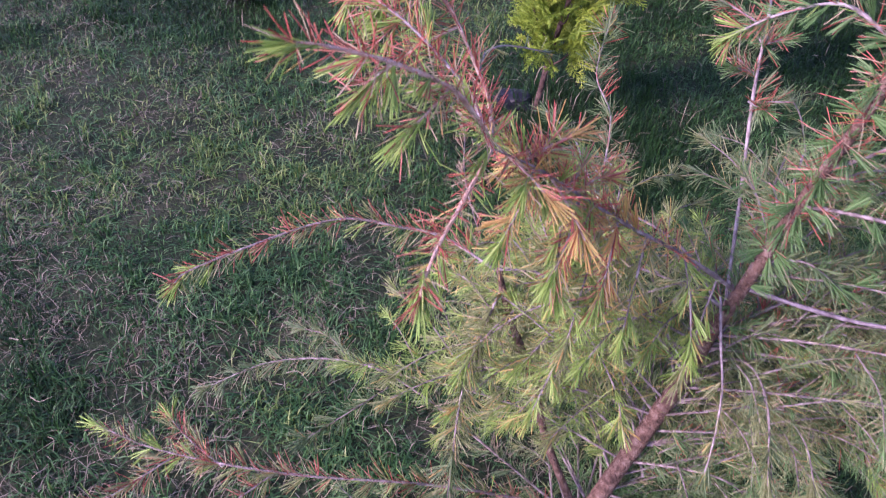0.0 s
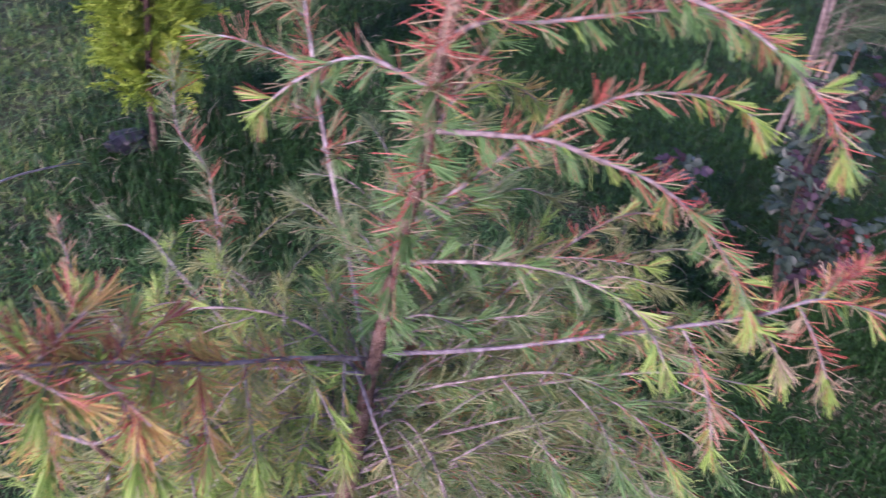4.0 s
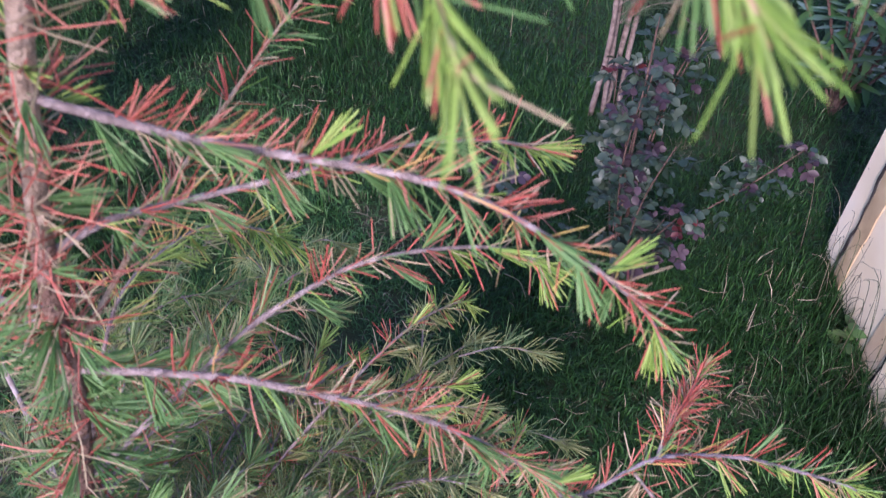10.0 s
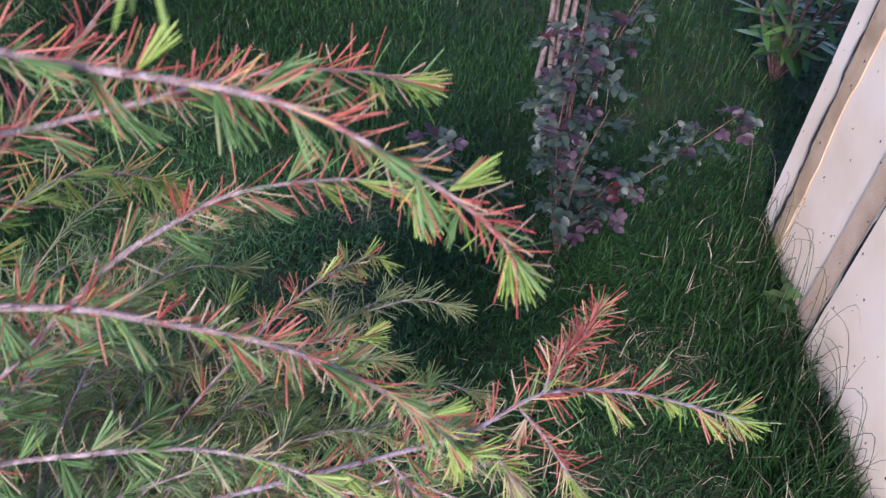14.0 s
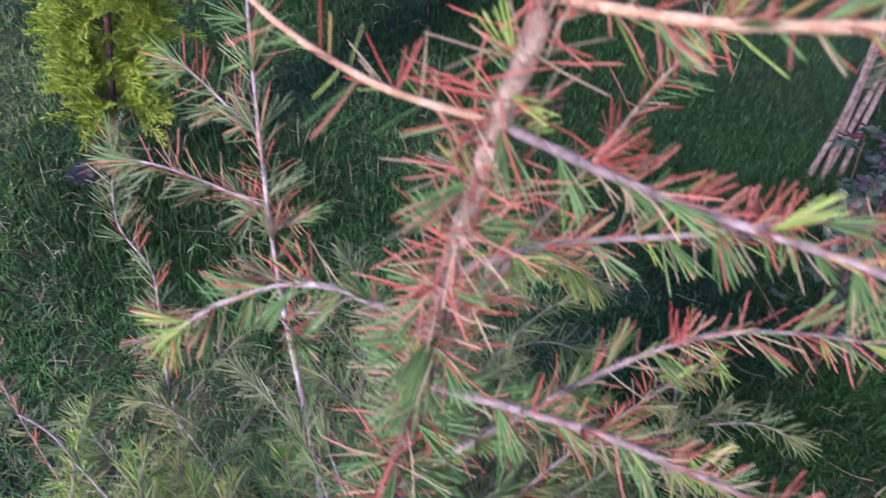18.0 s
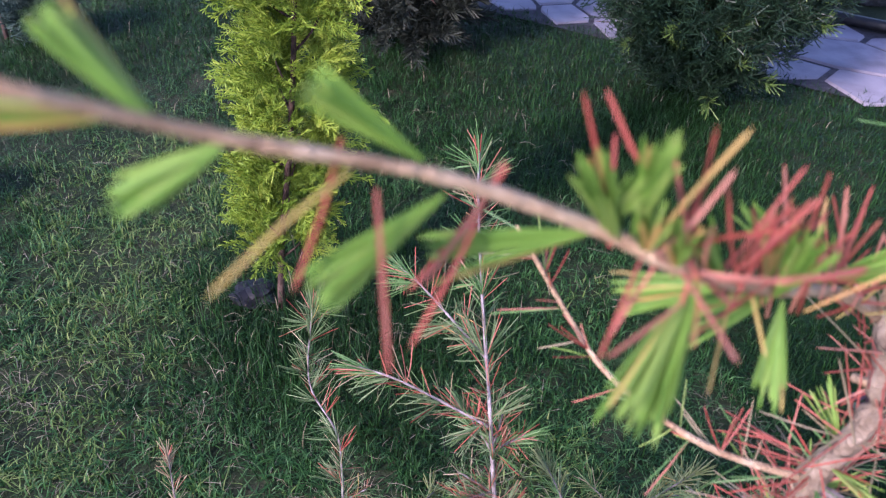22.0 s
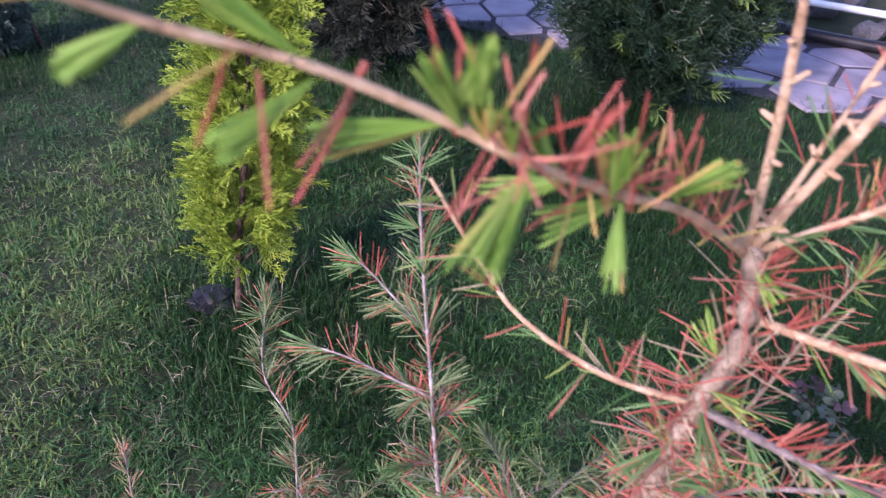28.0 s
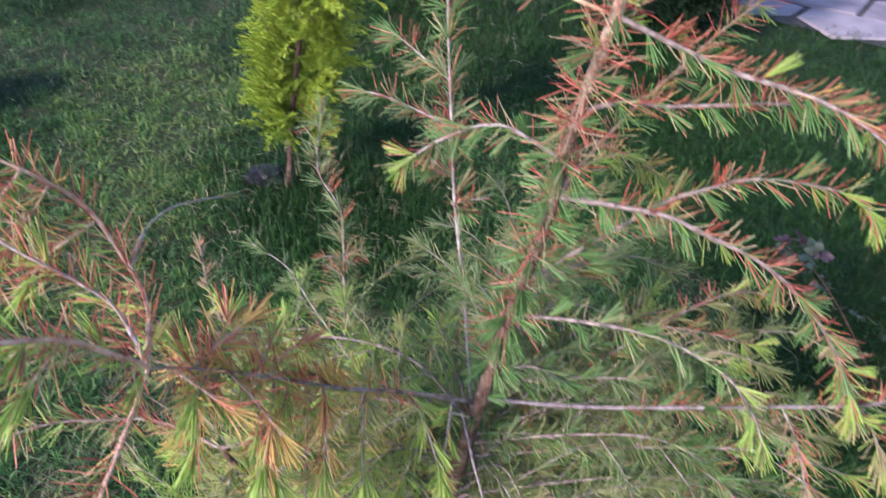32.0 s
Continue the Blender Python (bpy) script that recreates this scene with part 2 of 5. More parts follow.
def tube(stock, path, r0, r1, sides=7, slot=0, knots=0.0):
    """A tapered, slightly knotty round stem along a line, closed at its ends."""
    t, a, b = frames(path)
    n = len(path)
    r = np.linspace(r0, r1, n) if np.isscalar(r0) else np.asarray(r0, float)
    if knots:
        r = r * (1 + knots * rng.uniform(-0.5, 1, n))
    ang = np.arange(sides) * 2 * np.pi / sides
    ring = path[:, None] + r[:, None, None] * (np.cos(ang)[None, :, None] * a[:, None] + np.sin(ang)[None, :, None] * b[:, None])
    v = np.vstack([ring.reshape(-1, 3), path[:1], path[-1:] + t[-1:] * r1])
    i, j = np.meshgrid(np.arange(n - 1), np.arange(sides), indexing="ij")
    q, w = i * sides + j, i * sides + (j + 1) % sides
    f = np.concatenate([np.stack([q, w, w + sides], -1).reshape(-1, 3), np.stack([q, w + sides, q + sides], -1).reshape(-1, 3)])
    k = np.arange(sides)
    f = np.vstack([f, np.stack([(k + 1) % sides, k, np.full(sides, n * sides)], -1), np.stack([k + (n - 1) * sides, (k + 1) % sides + (n - 1) * sides, np.full(sides, n * sides + 1)], -1)])
    return stock.add(v, f, slot)


def needles(stock, base, way, length, width, slot, bend=0.12, cheap=False):
    """Slim three-sided needles of even width with a blunt tip, each bowed a little."""
    base, way = np.atleast_2d(base), unit(np.atleast_2d(way))
    n = len(base)
    length, width = np.broadcast_to(length, n)[:, None], np.broadcast_to(width, n)[:, None]
    side = unit(np.cross(way, rng.normal(size=(n, 3))))
    up = np.cross(side, way)
    bow = up * length * rng.uniform(-bend, bend, (n, 1))
    steps = ((0.0, 0.7, 0.0), (0.86, 0.85, 0.7)) if cheap else ((0.0, 0.7, 0.0), (0.45, 1.0, 0.75), (0.92, 0.85, 1.0))
    rings = []
    for at_, wide, off in steps:
        mid = base + way * length * at_ + bow * off
        for k in range(3):
            c, s = math.cos(k * 2.0944), math.sin(k * 2.0944)
            rings.append(mid + (side * c + up * s) * width * wide * 0.5)
    rings.append(base + way * length + bow * steps[-1][2])
    v = np.stack(rings, 1).reshape(-1, 3)
    one, m = [], len(steps)
    for k in range(3):
        l = (k + 1) % 3
        for r in range(m - 1):
            o = 3 * r
            one += [(o + k, o + l, o + 3 + l), (o + k, o + 3 + l, o + 3 + k)]
        one.append((3 * m - 3 + k, 3 * m - 3 + l, 3 * m))
    f = (np.arange(n)[:, None, None] * (3 * m + 1) + np.array(one)[None]).reshape(-1, 3)
    return stock.add(v, f, np.repeat(np.broadcast_to(slot, n), len(one)))


def cone(axis, half, n):
    """n directions inside a cone about the axis."""
    axis = unit(axis)
    a = unit(np.cross(axis, (0.3, 0.2, 0.93) if abs(axis[2]) < 0.9 else (1, 0, 0)))
    b = np.cross(axis, a)
    th, ph = np.radians(half) * np.sqrt(rng.uniform(0.02, 1, n)), rng.uniform(0, 6.283, n)
    return axis * np.cos(th)[:, None] + (a * np.cos(ph)[:, None] + b * np.sin(ph)[:, None]) * np.sin(th)[:, None]


def tuft_way(t, a, b, phi, lean):
    o = a * math.cos(phi) + b * math.sin(phi)
    return unit(o * math.cos(lean) + t * math.sin(lean))


def foliage(stock, path, dead, look_=(0, 1, 2), gap=0.02, size=0.036, start=0.12, tip=True, thick=0.0012, many=12, single=300, half=17, cheap=False, tufts=None, faded=6):
    """Needles of a shoot: single ones all round it, then brushes on short spurs. look_: slots of green, fresh, dead."""
    seg = np.linalg.norm(np.diff(path, axis=0), axis=1)
    s = np.concatenate([[0], np.cumsum(seg)])
    t, a, b = frames(path)
    total = s[-1]
    # single needles, swept forward: dead ones above, faded and green ones below
    n = max(2, int(single * total * (1 - start)))
    at_ = rng.uniform(start, 1.0, n) * total
    c = np.stack([np.interp(at_, s, path[:, k]) for k in range(3)], -1)
    i = np.clip(np.searchsorted(s, at_), 0, len(path) - 1)
    phi = rng.uniform(0, 6.283, n)[:, None]
    o = a[i] * np.cos(phi) + b[i] * np.sin(phi)
    lean = np.radians(rng.uniform(12, 58, n))[:, None]
    w = unit(o * np.cos(lean) + t[i] * np.sin(lean) + rng.normal(0, 0.10, (n, 3)))
    gone = rng.random(n) < dead * (0.72 + 0.62 * o[:, 2]) * np.where((at_ > 0.85 * total) & (dead < 0.85), 0.45, 1.0)
    pick = rng.random(n)
    slot = np.where(gone, np.where(pick < 0.05, 3, np.where(pick < 0.24, faded, look_[2])), np.where(pick < 0.26, faded, np.where(pick < 0.42, look_[1], look_[0])))
    needles(stock, c, w, rng.uniform(0.5, 1.05, n) * size, thick * rng.uniform(0.7, 1.0, n), slot, 0.14, cheap)
    # brushes on spurs
    phi = rng.uniform(0, 6.28)
    at_ = total * start
    while at_ < total:
        u = at_ / total
        c = np.array([np.interp(at_, s, path[:, k]) for k in range(3)])
        i = min(np.searchsorted(s, at_), len(path) - 1)
        phi += 2.4 + rng.uniform(-0.5, 0.5)
        o = a[i] * math.cos(phi) + b[i] * math.sin(phi)
        if o[2] < 0.5 or rng.random() > dead:
            k = int(many * rng.uniform(0.75, 1.3))
            w = tuft_way(t[i], a[i], b[i], phi, radians(rng.uniform(32, 62)))
            if o[2] < 0.2:
                w = unit(w + np.array([0, 0, -0.4]))
            g = look_[1] if rng.random() < 0.06 + 0.8 * (u > 0.78) else look_[0]
            slot = np.where(rng.random(k) < 0.05 + 0.12 * dead, look_[2], g)
            target = stock
            if tufts is not None:
                target = Stock()
                tufts.append(target)
            needles(target, np.tile(c, (k, 1)) + o * 0.002, cone(w, half * rng.uniform(0.7, 1.25), k), rng.uniform(0.8, 1.12, k) * size, thick, slot, 0.05, cheap)
        else:
            k = int(rng.integers(3, 7))
            w = tuft_way(t[i], a[i], b[i], phi, radians(rng.uniform(10, 50)))
            needles(stock, np.tile(c, (k, 1)), cone(w, 24, k), rng.uniform(0.6, 1.0, k) * size, thick, look_[2], 0.14, cheap)
        at_ += gap * rng.uniform(0.6, 1.4)
    if tip:
        k = 34
        drop = unit(t[-1] + np.array([0, 0, -0.18]))
        needles(stock, np.tile(path[-1], (k, 1)) - t[-1] * rng.uniform(0, 0.032, (k, 1)), cone(drop, 25, k), rng.uniform(0.75, 1.05, k) * size, thick, np.where(rng.random(k) < 0.92, look_[1], look_[2]), 0.06, cheap)


# ---- ground ----
def ground_z(x, y):
    return -0.029 * x - 0.024 * y - 0.0015


# path of flagstones: u runs along it, v across it
PU, PV = np.array([0.64, -0.768]), np.array([0.768, 0.64])
NEAR_V, FAR_V = 4.74, 5.70

ground = Stock()
ticks = np.concatenate([np.linspace(-400, -4, 12), np.linspace(-3.5, 7.5, 111), np.linspace(8, 400, 12)])
gx, gy = np.meshgrid(ticks, ticks + 0.0, indexing="ij")
bumpy = np.array([[noise.noise((x * 1.7, y * 1.7, 0.3)) for y in ticks] for x in ticks]) * 0.012
far = np.clip(np.hypot(gx, gy) - 9, 0, 1)
gv = np.stack([gx, gy, ground_z(np.clip(gx, -9, 9), np.clip(gy, -9, 9)) + bumpy * (1 - far) - 0.012], -1).reshape(-1, 3)
k = len(ticks)
i, j = np.meshgrid(np.arange(k - 1), np.arange(k - 1), indexing="ij")
q = (i * k + j).ravel()
ground.add(gv, np.concatenate([np.stack([q, q + k, q + k + 1], -1), np.stack([q, q + k + 1, q + 1], -1)]))
tagged(part("ground", ground, SOIL, smooth=True), "dark lawn soil with thatch under the grass", "ground", kind="structure")


# wall plan: panels stand on a broken line, faces towards the lawn
WALL_A, WALL_B, WALL_C = np.array([2.44, 0.89]), np.array([2.075, 0.5485]), np.array([1.128, -0.3375])


def behind_wall(x, y, grow=0.0):
    d = unit(WALL_C - WALL_A)
    nrm = np.array([-d[1], d[0]])
    if nrm[0] < 0:
        nrm = -nrm
    s = (x - WALL_A[0]) * nrm[0] + (y - WALL_A[1]) * nrm[1]
    along = (x - WALL_A[0]) * d[0] + (y - WALL_A[1]) * d[1]
    return (s > 0.01 + grow) & (along > -0.02)


def grass(stock, x, y, height, width, slot, lean=0.5):
    """Bent tapering blades, one per place."""
    n = len(x)
    base = np.stack([x, y, ground_z(x, y) - 0.014], -1)
    az = rng.uniform(0, 6.283, n)
    out = np.stack([np.cos(az), np.sin(az), np.zeros(n)], -1)
    side = np.stack([-np.sin(az), np.cos(az), np.zeros(n)], -1)
    twist = rng.uniform(-0.9, 0.9, (n, 1))
    side = side * np.cos(twist) + out * np.sin(twist)
    h, w = height[:, None], width[:, None]
    bend = np.abs(rng.normal(0, 1, (n, 1)) * lean) + 0.1
    up = np.array([[0, 0, 1.0]])
    mid = base + (up * (0.6 - 0.2 * np.clip(bend, 0, 1.6)) + out * 0.3 * np.clip(bend, 0, 2.2)) * h
    tip = base + (up * (1.0 - 0.5 * np.clip(bend, 0, 1.6)) + out * 0.95 * np.clip(bend, 0, 2.2)) * h
    v = np.stack([base - side * w / 2, base + side * w / 2, mid - side * w * 0.42, mid + side * w * 0.42, tip], 1).reshape(-1, 3)
    f = (np.arange(n)[:, None, None] * 5 + np.array([(0, 1, 3), (0, 3, 2), (2, 3, 4)])[None]).reshape(-1, 3)
    stock.add(v, f, np.repeat(np.broadcast_to(slot, n), 3))


def patchy(x, y, scale, z):
    return np.array([noise.noise((p * scale, r * scale, z)) for p, r in zip(x, y)])


turf = Stock()
for x0, x1, y0, y1, per in ((-1.7, 2.6, 0.1, 2.2, 16000), (2.6, 4.6, 0.9, 3.0, 6000), (-2.0, 2.6, 2.2, 3.6, 11000), (2.6, 3.9, 3.0, 3.6, 6000), (-2.6, 3.2, 3.6, 6.2, 6500)):
    n = int((x1 - x0) * (y1 - y0) * per)
    x, y = rng.uniform(x0, x1, n), rng.uniform(y0, y1, n)
    keep = ~behind_wall(x, y) & (x * PV[0] + y * PV[1] < NEAR_V + 0.02 + 0.05 * np.sin(9 * (x - y)))
    x, y = x[keep], y[keep]
    n = len(x)
    # rises towards the wall: real lush growth plus shade painted as darker blades
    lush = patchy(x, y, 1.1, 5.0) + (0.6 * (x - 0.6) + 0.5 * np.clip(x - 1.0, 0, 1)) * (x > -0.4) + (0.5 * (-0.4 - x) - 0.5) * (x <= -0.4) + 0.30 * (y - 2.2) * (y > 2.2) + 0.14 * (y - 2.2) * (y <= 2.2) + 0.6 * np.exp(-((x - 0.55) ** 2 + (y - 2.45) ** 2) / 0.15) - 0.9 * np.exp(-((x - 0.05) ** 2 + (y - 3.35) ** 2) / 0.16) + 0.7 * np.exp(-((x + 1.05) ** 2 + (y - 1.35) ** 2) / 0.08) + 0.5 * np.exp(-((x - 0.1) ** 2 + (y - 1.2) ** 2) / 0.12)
    dry = patchy(x, y, 2.6, 9.0) - 0.3 * (x - 0.1) - 0.36 * (y - 1.9)
    mat_ = patchy(x, y, 4.2, 21.0) + 0.5 * patchy(x, y, 7.5, 25.0)
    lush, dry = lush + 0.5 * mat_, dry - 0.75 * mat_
    clump = patchy(x, y, 9.0, 2.0) + 0.6 * patchy(x, y, 21.0, 6.0)
    # sunlit patches left of the thuja, painted with yellow-green blades
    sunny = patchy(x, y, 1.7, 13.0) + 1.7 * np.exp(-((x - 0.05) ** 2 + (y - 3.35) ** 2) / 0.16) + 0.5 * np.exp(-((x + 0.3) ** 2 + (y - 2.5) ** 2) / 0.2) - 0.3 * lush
    keep = rng.random(n) < np.clip(0.78 + 1.3 * clump + 0.35 * lush - 0.4 * np.clip(dry, 0, 1), 0.25, 1)
    x, y, lush, dry, clump, sunny = (q[keep] for q in (x, y, lush, dry, clump, sunny))
    n = len(x)
    straw = (rng.random(n) < np.clip(0.09 + 0.7 * dry, np.where(x > 1.0, 0.015, 0.035), 0.45))
    h = np.where(straw, rng.uniform(0.02, 0.055, n), rng.uniform(0.02, 0.045, n) + np.clip(clump, 0, 1) * 0.045 + np.clip(lush, 0, 1) * rng.uniform(0, 0.030, n))
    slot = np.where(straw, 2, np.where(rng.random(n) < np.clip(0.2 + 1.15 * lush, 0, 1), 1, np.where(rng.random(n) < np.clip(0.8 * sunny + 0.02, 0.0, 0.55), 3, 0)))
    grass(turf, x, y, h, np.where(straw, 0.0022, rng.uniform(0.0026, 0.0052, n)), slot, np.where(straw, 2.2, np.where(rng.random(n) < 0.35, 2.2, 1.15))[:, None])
tagged(part("grass", turf, [BLADE, LUSH_SHADED, STRAW, SUNNY]), "short patchy green lawn with dry straw among it", "grass", kind="stuff")

tall = Stock()
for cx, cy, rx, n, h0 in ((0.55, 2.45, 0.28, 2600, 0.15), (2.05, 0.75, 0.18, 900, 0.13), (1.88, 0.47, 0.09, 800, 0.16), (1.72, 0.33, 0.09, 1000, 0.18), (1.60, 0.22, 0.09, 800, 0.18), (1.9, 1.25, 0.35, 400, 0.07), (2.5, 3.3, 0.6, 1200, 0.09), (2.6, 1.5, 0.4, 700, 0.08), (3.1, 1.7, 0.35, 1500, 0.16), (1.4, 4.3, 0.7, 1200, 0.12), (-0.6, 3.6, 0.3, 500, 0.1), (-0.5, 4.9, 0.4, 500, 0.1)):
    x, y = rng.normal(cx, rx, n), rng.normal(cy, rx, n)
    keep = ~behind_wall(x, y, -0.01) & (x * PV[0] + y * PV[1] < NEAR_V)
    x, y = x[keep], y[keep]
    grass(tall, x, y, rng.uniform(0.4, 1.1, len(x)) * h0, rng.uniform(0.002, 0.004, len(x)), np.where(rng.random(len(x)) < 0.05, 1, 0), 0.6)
tagged(part("tall_grass", tall, [LUSH_SHADED, STRAW]), "longer lush grass left standing round stems and wall", "grass", kind="stuff")

# dry stalks and straw lying loose in the grass
straws = Stock()
for cx, cy, wx, wy, n, l0, l1 in ((1.5, 1.0, 0.7, 0.6, 110, 0.03, 0.10), (-0.4, 1.7, 1.2, 0.9, 420, 0.02, 0.07), (0.6, 3.0, 1.2, 0.8, 260, 0.02, 0.07)):
    for q in range(n):
        x, y = cx + rng.uniform(-wx, wx), cy + rng.uniform(-wy, wy)
        if behind_wall(x, y, -0.03):
            continue
        az, l, h = rng.uniform(0, 6.283), rng.uniform(l0, l1), ground_z(x, y) + rng.uniform(0.012, 0.045)
        d, side = np.array([math.cos(az), math.sin(az), 0]), np.array([-math.sin(az), math.cos(az), 0]) * rng.uniform(-0.25, 0.25)
        c = np.array([x, y, h])
        tube(straws, curve([c, c + (d * 0.5 + side) * l + (0, 0, rng.uniform(-0.004, 0.012)), c + d * l + (0, 0, rng.uniform(-0.012, 0.006))], 3), 0.0011, 0.0006, 3)
tagged(part("loose_straw", straws, STRAW), "pale dry stalks and straw lying loose on the lawn", "straw", kind="stuff")


# ---- cedar ----
cedar = base_of("cedar_tree", (0.27, 0.78, ground_z(0.27, 0.78)), "young cedar with reddening dying needles and green tufts, on the lawn", "tree")
ORIGIN = np.array(cedar.location)


def shift(points):
    return curve(np.array(points, float) - ORIGIN)


trunk = Stock()
TRUNK = shift([(0.25, 0.79, -0.06), (0.325, 0.79, 0.30), (0.385, 0.792, 0.56), (0.420, 0.795, 0.735), (0.428, 0.778, 0.83), (0.455, 0.776, 0.97), (0.487, 0.776, 1.10), (0.505, 0.775, 1.226), (0.530, 0.772, 1.34), (0.543, 0.768, 1.396), (0.556, 0.790, 1.435)])
cutoff = int(np.argmin(np.abs(TRUNK[:, 2] + ORIGIN[2] - 1.25)))
tube(trunk, TRUNK[:cutoff + 1], np.interp(TRUNK[:cutoff + 1, 2] + ORIGIN[2], (0.0, 0.45, 0.83, 1.1, 1.34), (0.018, 0.0145, 0.0085, 0.0066, 0.0066)), 0.0064, 11, knots=0.08)
stem = part("trunk", trunk, BARK, cedar, "brown scaly tapering trunk", smooth=True)
bare_top = Stock()
tube(bare_top, TRUNK[cutoff:], 0.0064, 0.0058, 11, knots=0.06)
part("trunk_top", bare_top, WOOD, cedar, "pale bare wood of the upper trunk", smooth=True)


def branch(points, r0=0.004, dead=0.5, palette=(0, 1, 2), gap=0.02, size=0.036, start=0.08, bark=TWIG, many=12, tip=True, twigs=(), r1=0.0010, single=300, half=17, thick=0.0012, sides=0, cheap=False, split=False, stubs=0, label="", faded=6):
    """One limb with its needles; twigs: side shoots, each by its own control points."""
    limb, leaf, tufts = Stock(), Stock(), [] if split else None
    line = shift(points)
    r0 = r0 * 0.64
    tube(limb, line, r0, r1, 6, knots=0.22)
    if stubs:
        t, a, b = frames(line)
        for q in range(stubs):
            i = int((q + rng.uniform(0.2, 0.8)) / stubs * (len(line) - 1))
            phi = q * 2.4
            o = unit(a[i] * math.cos(phi) + b[i] * math.sin(phi) + t[i] * 0.5)
            tube(limb, np.array([line[i], line[i] + o * (r0 + 0.003), line[i] + o * (r0 + rng.uniform(0.005, 0.009))]), 0.0021, 0.0014, 5)
    foliage(leaf, line, dead, palette, gap, size, start, tip, thick, many, single, half, cheap, tufts, faded)
    ob = part("branch", limb, bark, cedar, label, smooth=True)
    spawn = [np.array(tw) for tw in twigs]
    for ln in [line + ORIGIN] + [curve(tw) for tw in twigs if len(tw) > 3]:
        t, a, b = frames(ln)
        for q in range(sides):
            i = int(len(ln) * (0.35 + 0.55 * (q + rng.uniform(0.2, 0.8)) / sides))
            d = unit(t[i] * 0.8 + a[i] * (1 - 2 * (q % 2)) * rng.uniform(0.6, 1.0) + np.array([0, 0, rng.uniform(-0.6, 0.15)])) * rng.uniform(0.035, 0.075)
            spawn.append(np.array([ln[i], ln[i] + d * 0.5 + (0, 0, 0.003), ln[i] + d - (0, 0, 0.004)]))
    for tw in spawn:
        st = Stock()
        ln = shift(tw)
        tube(st, ln, max(0.0011, r0 * 0.55), 0.0008, 5, knots=0.2)
        part("twig", st, bark, ob, smooth=True)
        foliage(leaf, ln, dead, palette, gap, size, 0.05, True, thick, many, single, half, cheap, None, faded)
    for st in tufts or ():
        part("needle_tuft", st, NEEDLES, ob)
    part("needles", leaf, NEEDLES, ob, kind="stuff")
    return ob


# needles straight on the upper trunk
leaf = Stock()
foliage(leaf, TRUNK[len(TRUNK) // 2:-9], 0.45, (0, 1, 2), gap=0.024, start=0.1, many=12, single=150, tip=False)
foliage(leaf, TRUNK[-6:], 1.0, (2, 1, 2), gap=0.04, size=0.042, start=0.0, many=5, single=260, tip=False)
foliage(leaf, TRUNK[int(len(TRUNK) * 0.36):int(len(TRUNK) * 0.6)], 0.2, (0, 5, 4), gap=0.03, start=0.0, many=12, single=200, tip=False)
for z, dead, fans in ((0.90, 10, 6), (0.94, 14, 6), (0.98, 20, 7), (1.02, 22, 6), (1.06, 22, 6), (1.10, 26, 6), (1.14, 34, 6), (1.18, 44, 4), (1.22, 50, 2), (1.26, 48, 1), (1.30, 40, 1), (1.335, 46, 1), (1.38, 26, 0), (1.42, 34, 0)):
    c = TRUNK[int(np.argmin(np.abs(TRUNK[:, 2] + ORIGIN[2] - z)))]
    way = cone((0, 0, 1), 115, dead)
    needles(leaf, np.tile(c, (dead, 1)) + rng.normal(0, 0.007, (dead, 3)), way, rng.uniform(0.03, 0.055, dead), 0.0012, rng.choice([2, 2, 2, 2, 6, 6], dead), 0.25)
    for w in cone((0, 0, -0.2), 110, fans) if fans else ():
        needles(leaf, np.tile(c + w * 0.006, (14, 1)), cone(unit(w + np.array([0, 0, -0.25])), 17, 14), rng.uniform(0.032, 0.046, 14), 0.0012, 0, 0.06)
part("needles", leaf, NEEDLES, stem, kind="stuff")
# upper limbs
near = branch([(0.556, 0.795, 1.43), (0.47, 0.752, 1.505), (0.412, 0.726, 1.544), (0.363, 0.707, 1.578), (0.338, 0.711, 1.594), (0.30, 0.709, 1.617), (0.262, 0.702, 1.636), (0.233, 0.690, 1.656)], 0.0038, 0.97, (7, 7, 2), single=0, gap=0.3, start=0.0, tip=False, many=16, half=12, thick=0.0015, bark=BARE, split=True, label="tan limb with broad bright green needle fans")
for a, b in (((0.297, 0.711, 1.620), (0.278, 0.722, 1.635)), ((0.300, 0.707, 1.614), (0.270, 0.699, 1.603)), ((0.338, 0.713, 1.592), (0.294, 0.715, 1.592)), ((0.343, 0.710, 1.590), (0.329, 0.704, 1.618)), ((0.346, 0.709, 1.592), (0.345, 0.700, 1.622)),
             ((0.363, 0.706, 1.575), (0.330, 0.681, 1.560)), ((0.366, 0.707, 1.575), (0.336, 0.680, 1.558)), ((0.412, 0.723, 1.542), (0.402, 0.706, 1.516)), ((0.405, 0.720, 1.548), (0.400, 0.708, 1.580)), ((0.385, 0.715, 1.562), (0.362, 0.738, 1.545)),
             ((0.262, 0.702, 1.636), (0.235, 0.705, 1.622)), ((0.252, 0.698, 1.642), (0.238, 0.708, 1.660)), ((0.246, 0.696, 1.646), (0.222, 0.700, 1.650)), 
             ((0.435, 0.735, 1.532), (0.42, 0.76, 1.55)), ((0.445, 0.742, 1.525), (0.46, 0.72, 1.55))):
    a, b, st = np.array(a), np.array(b), Stock()
    k, w = 24, unit(b - a)
    needles(st, np.tile(a - ORIGIN, (k, 1)), cone(w, 10, k), rng.uniform(0.75, 1.05, k) * min(0.042 if a[0] > 0.29 else 0.024, np.linalg.norm(b - a)), 0.0013, np.where(rng.random(k) < 0.07, 3, 7), 0.06)
    part("needle_tuft", st, NEEDLES, near)
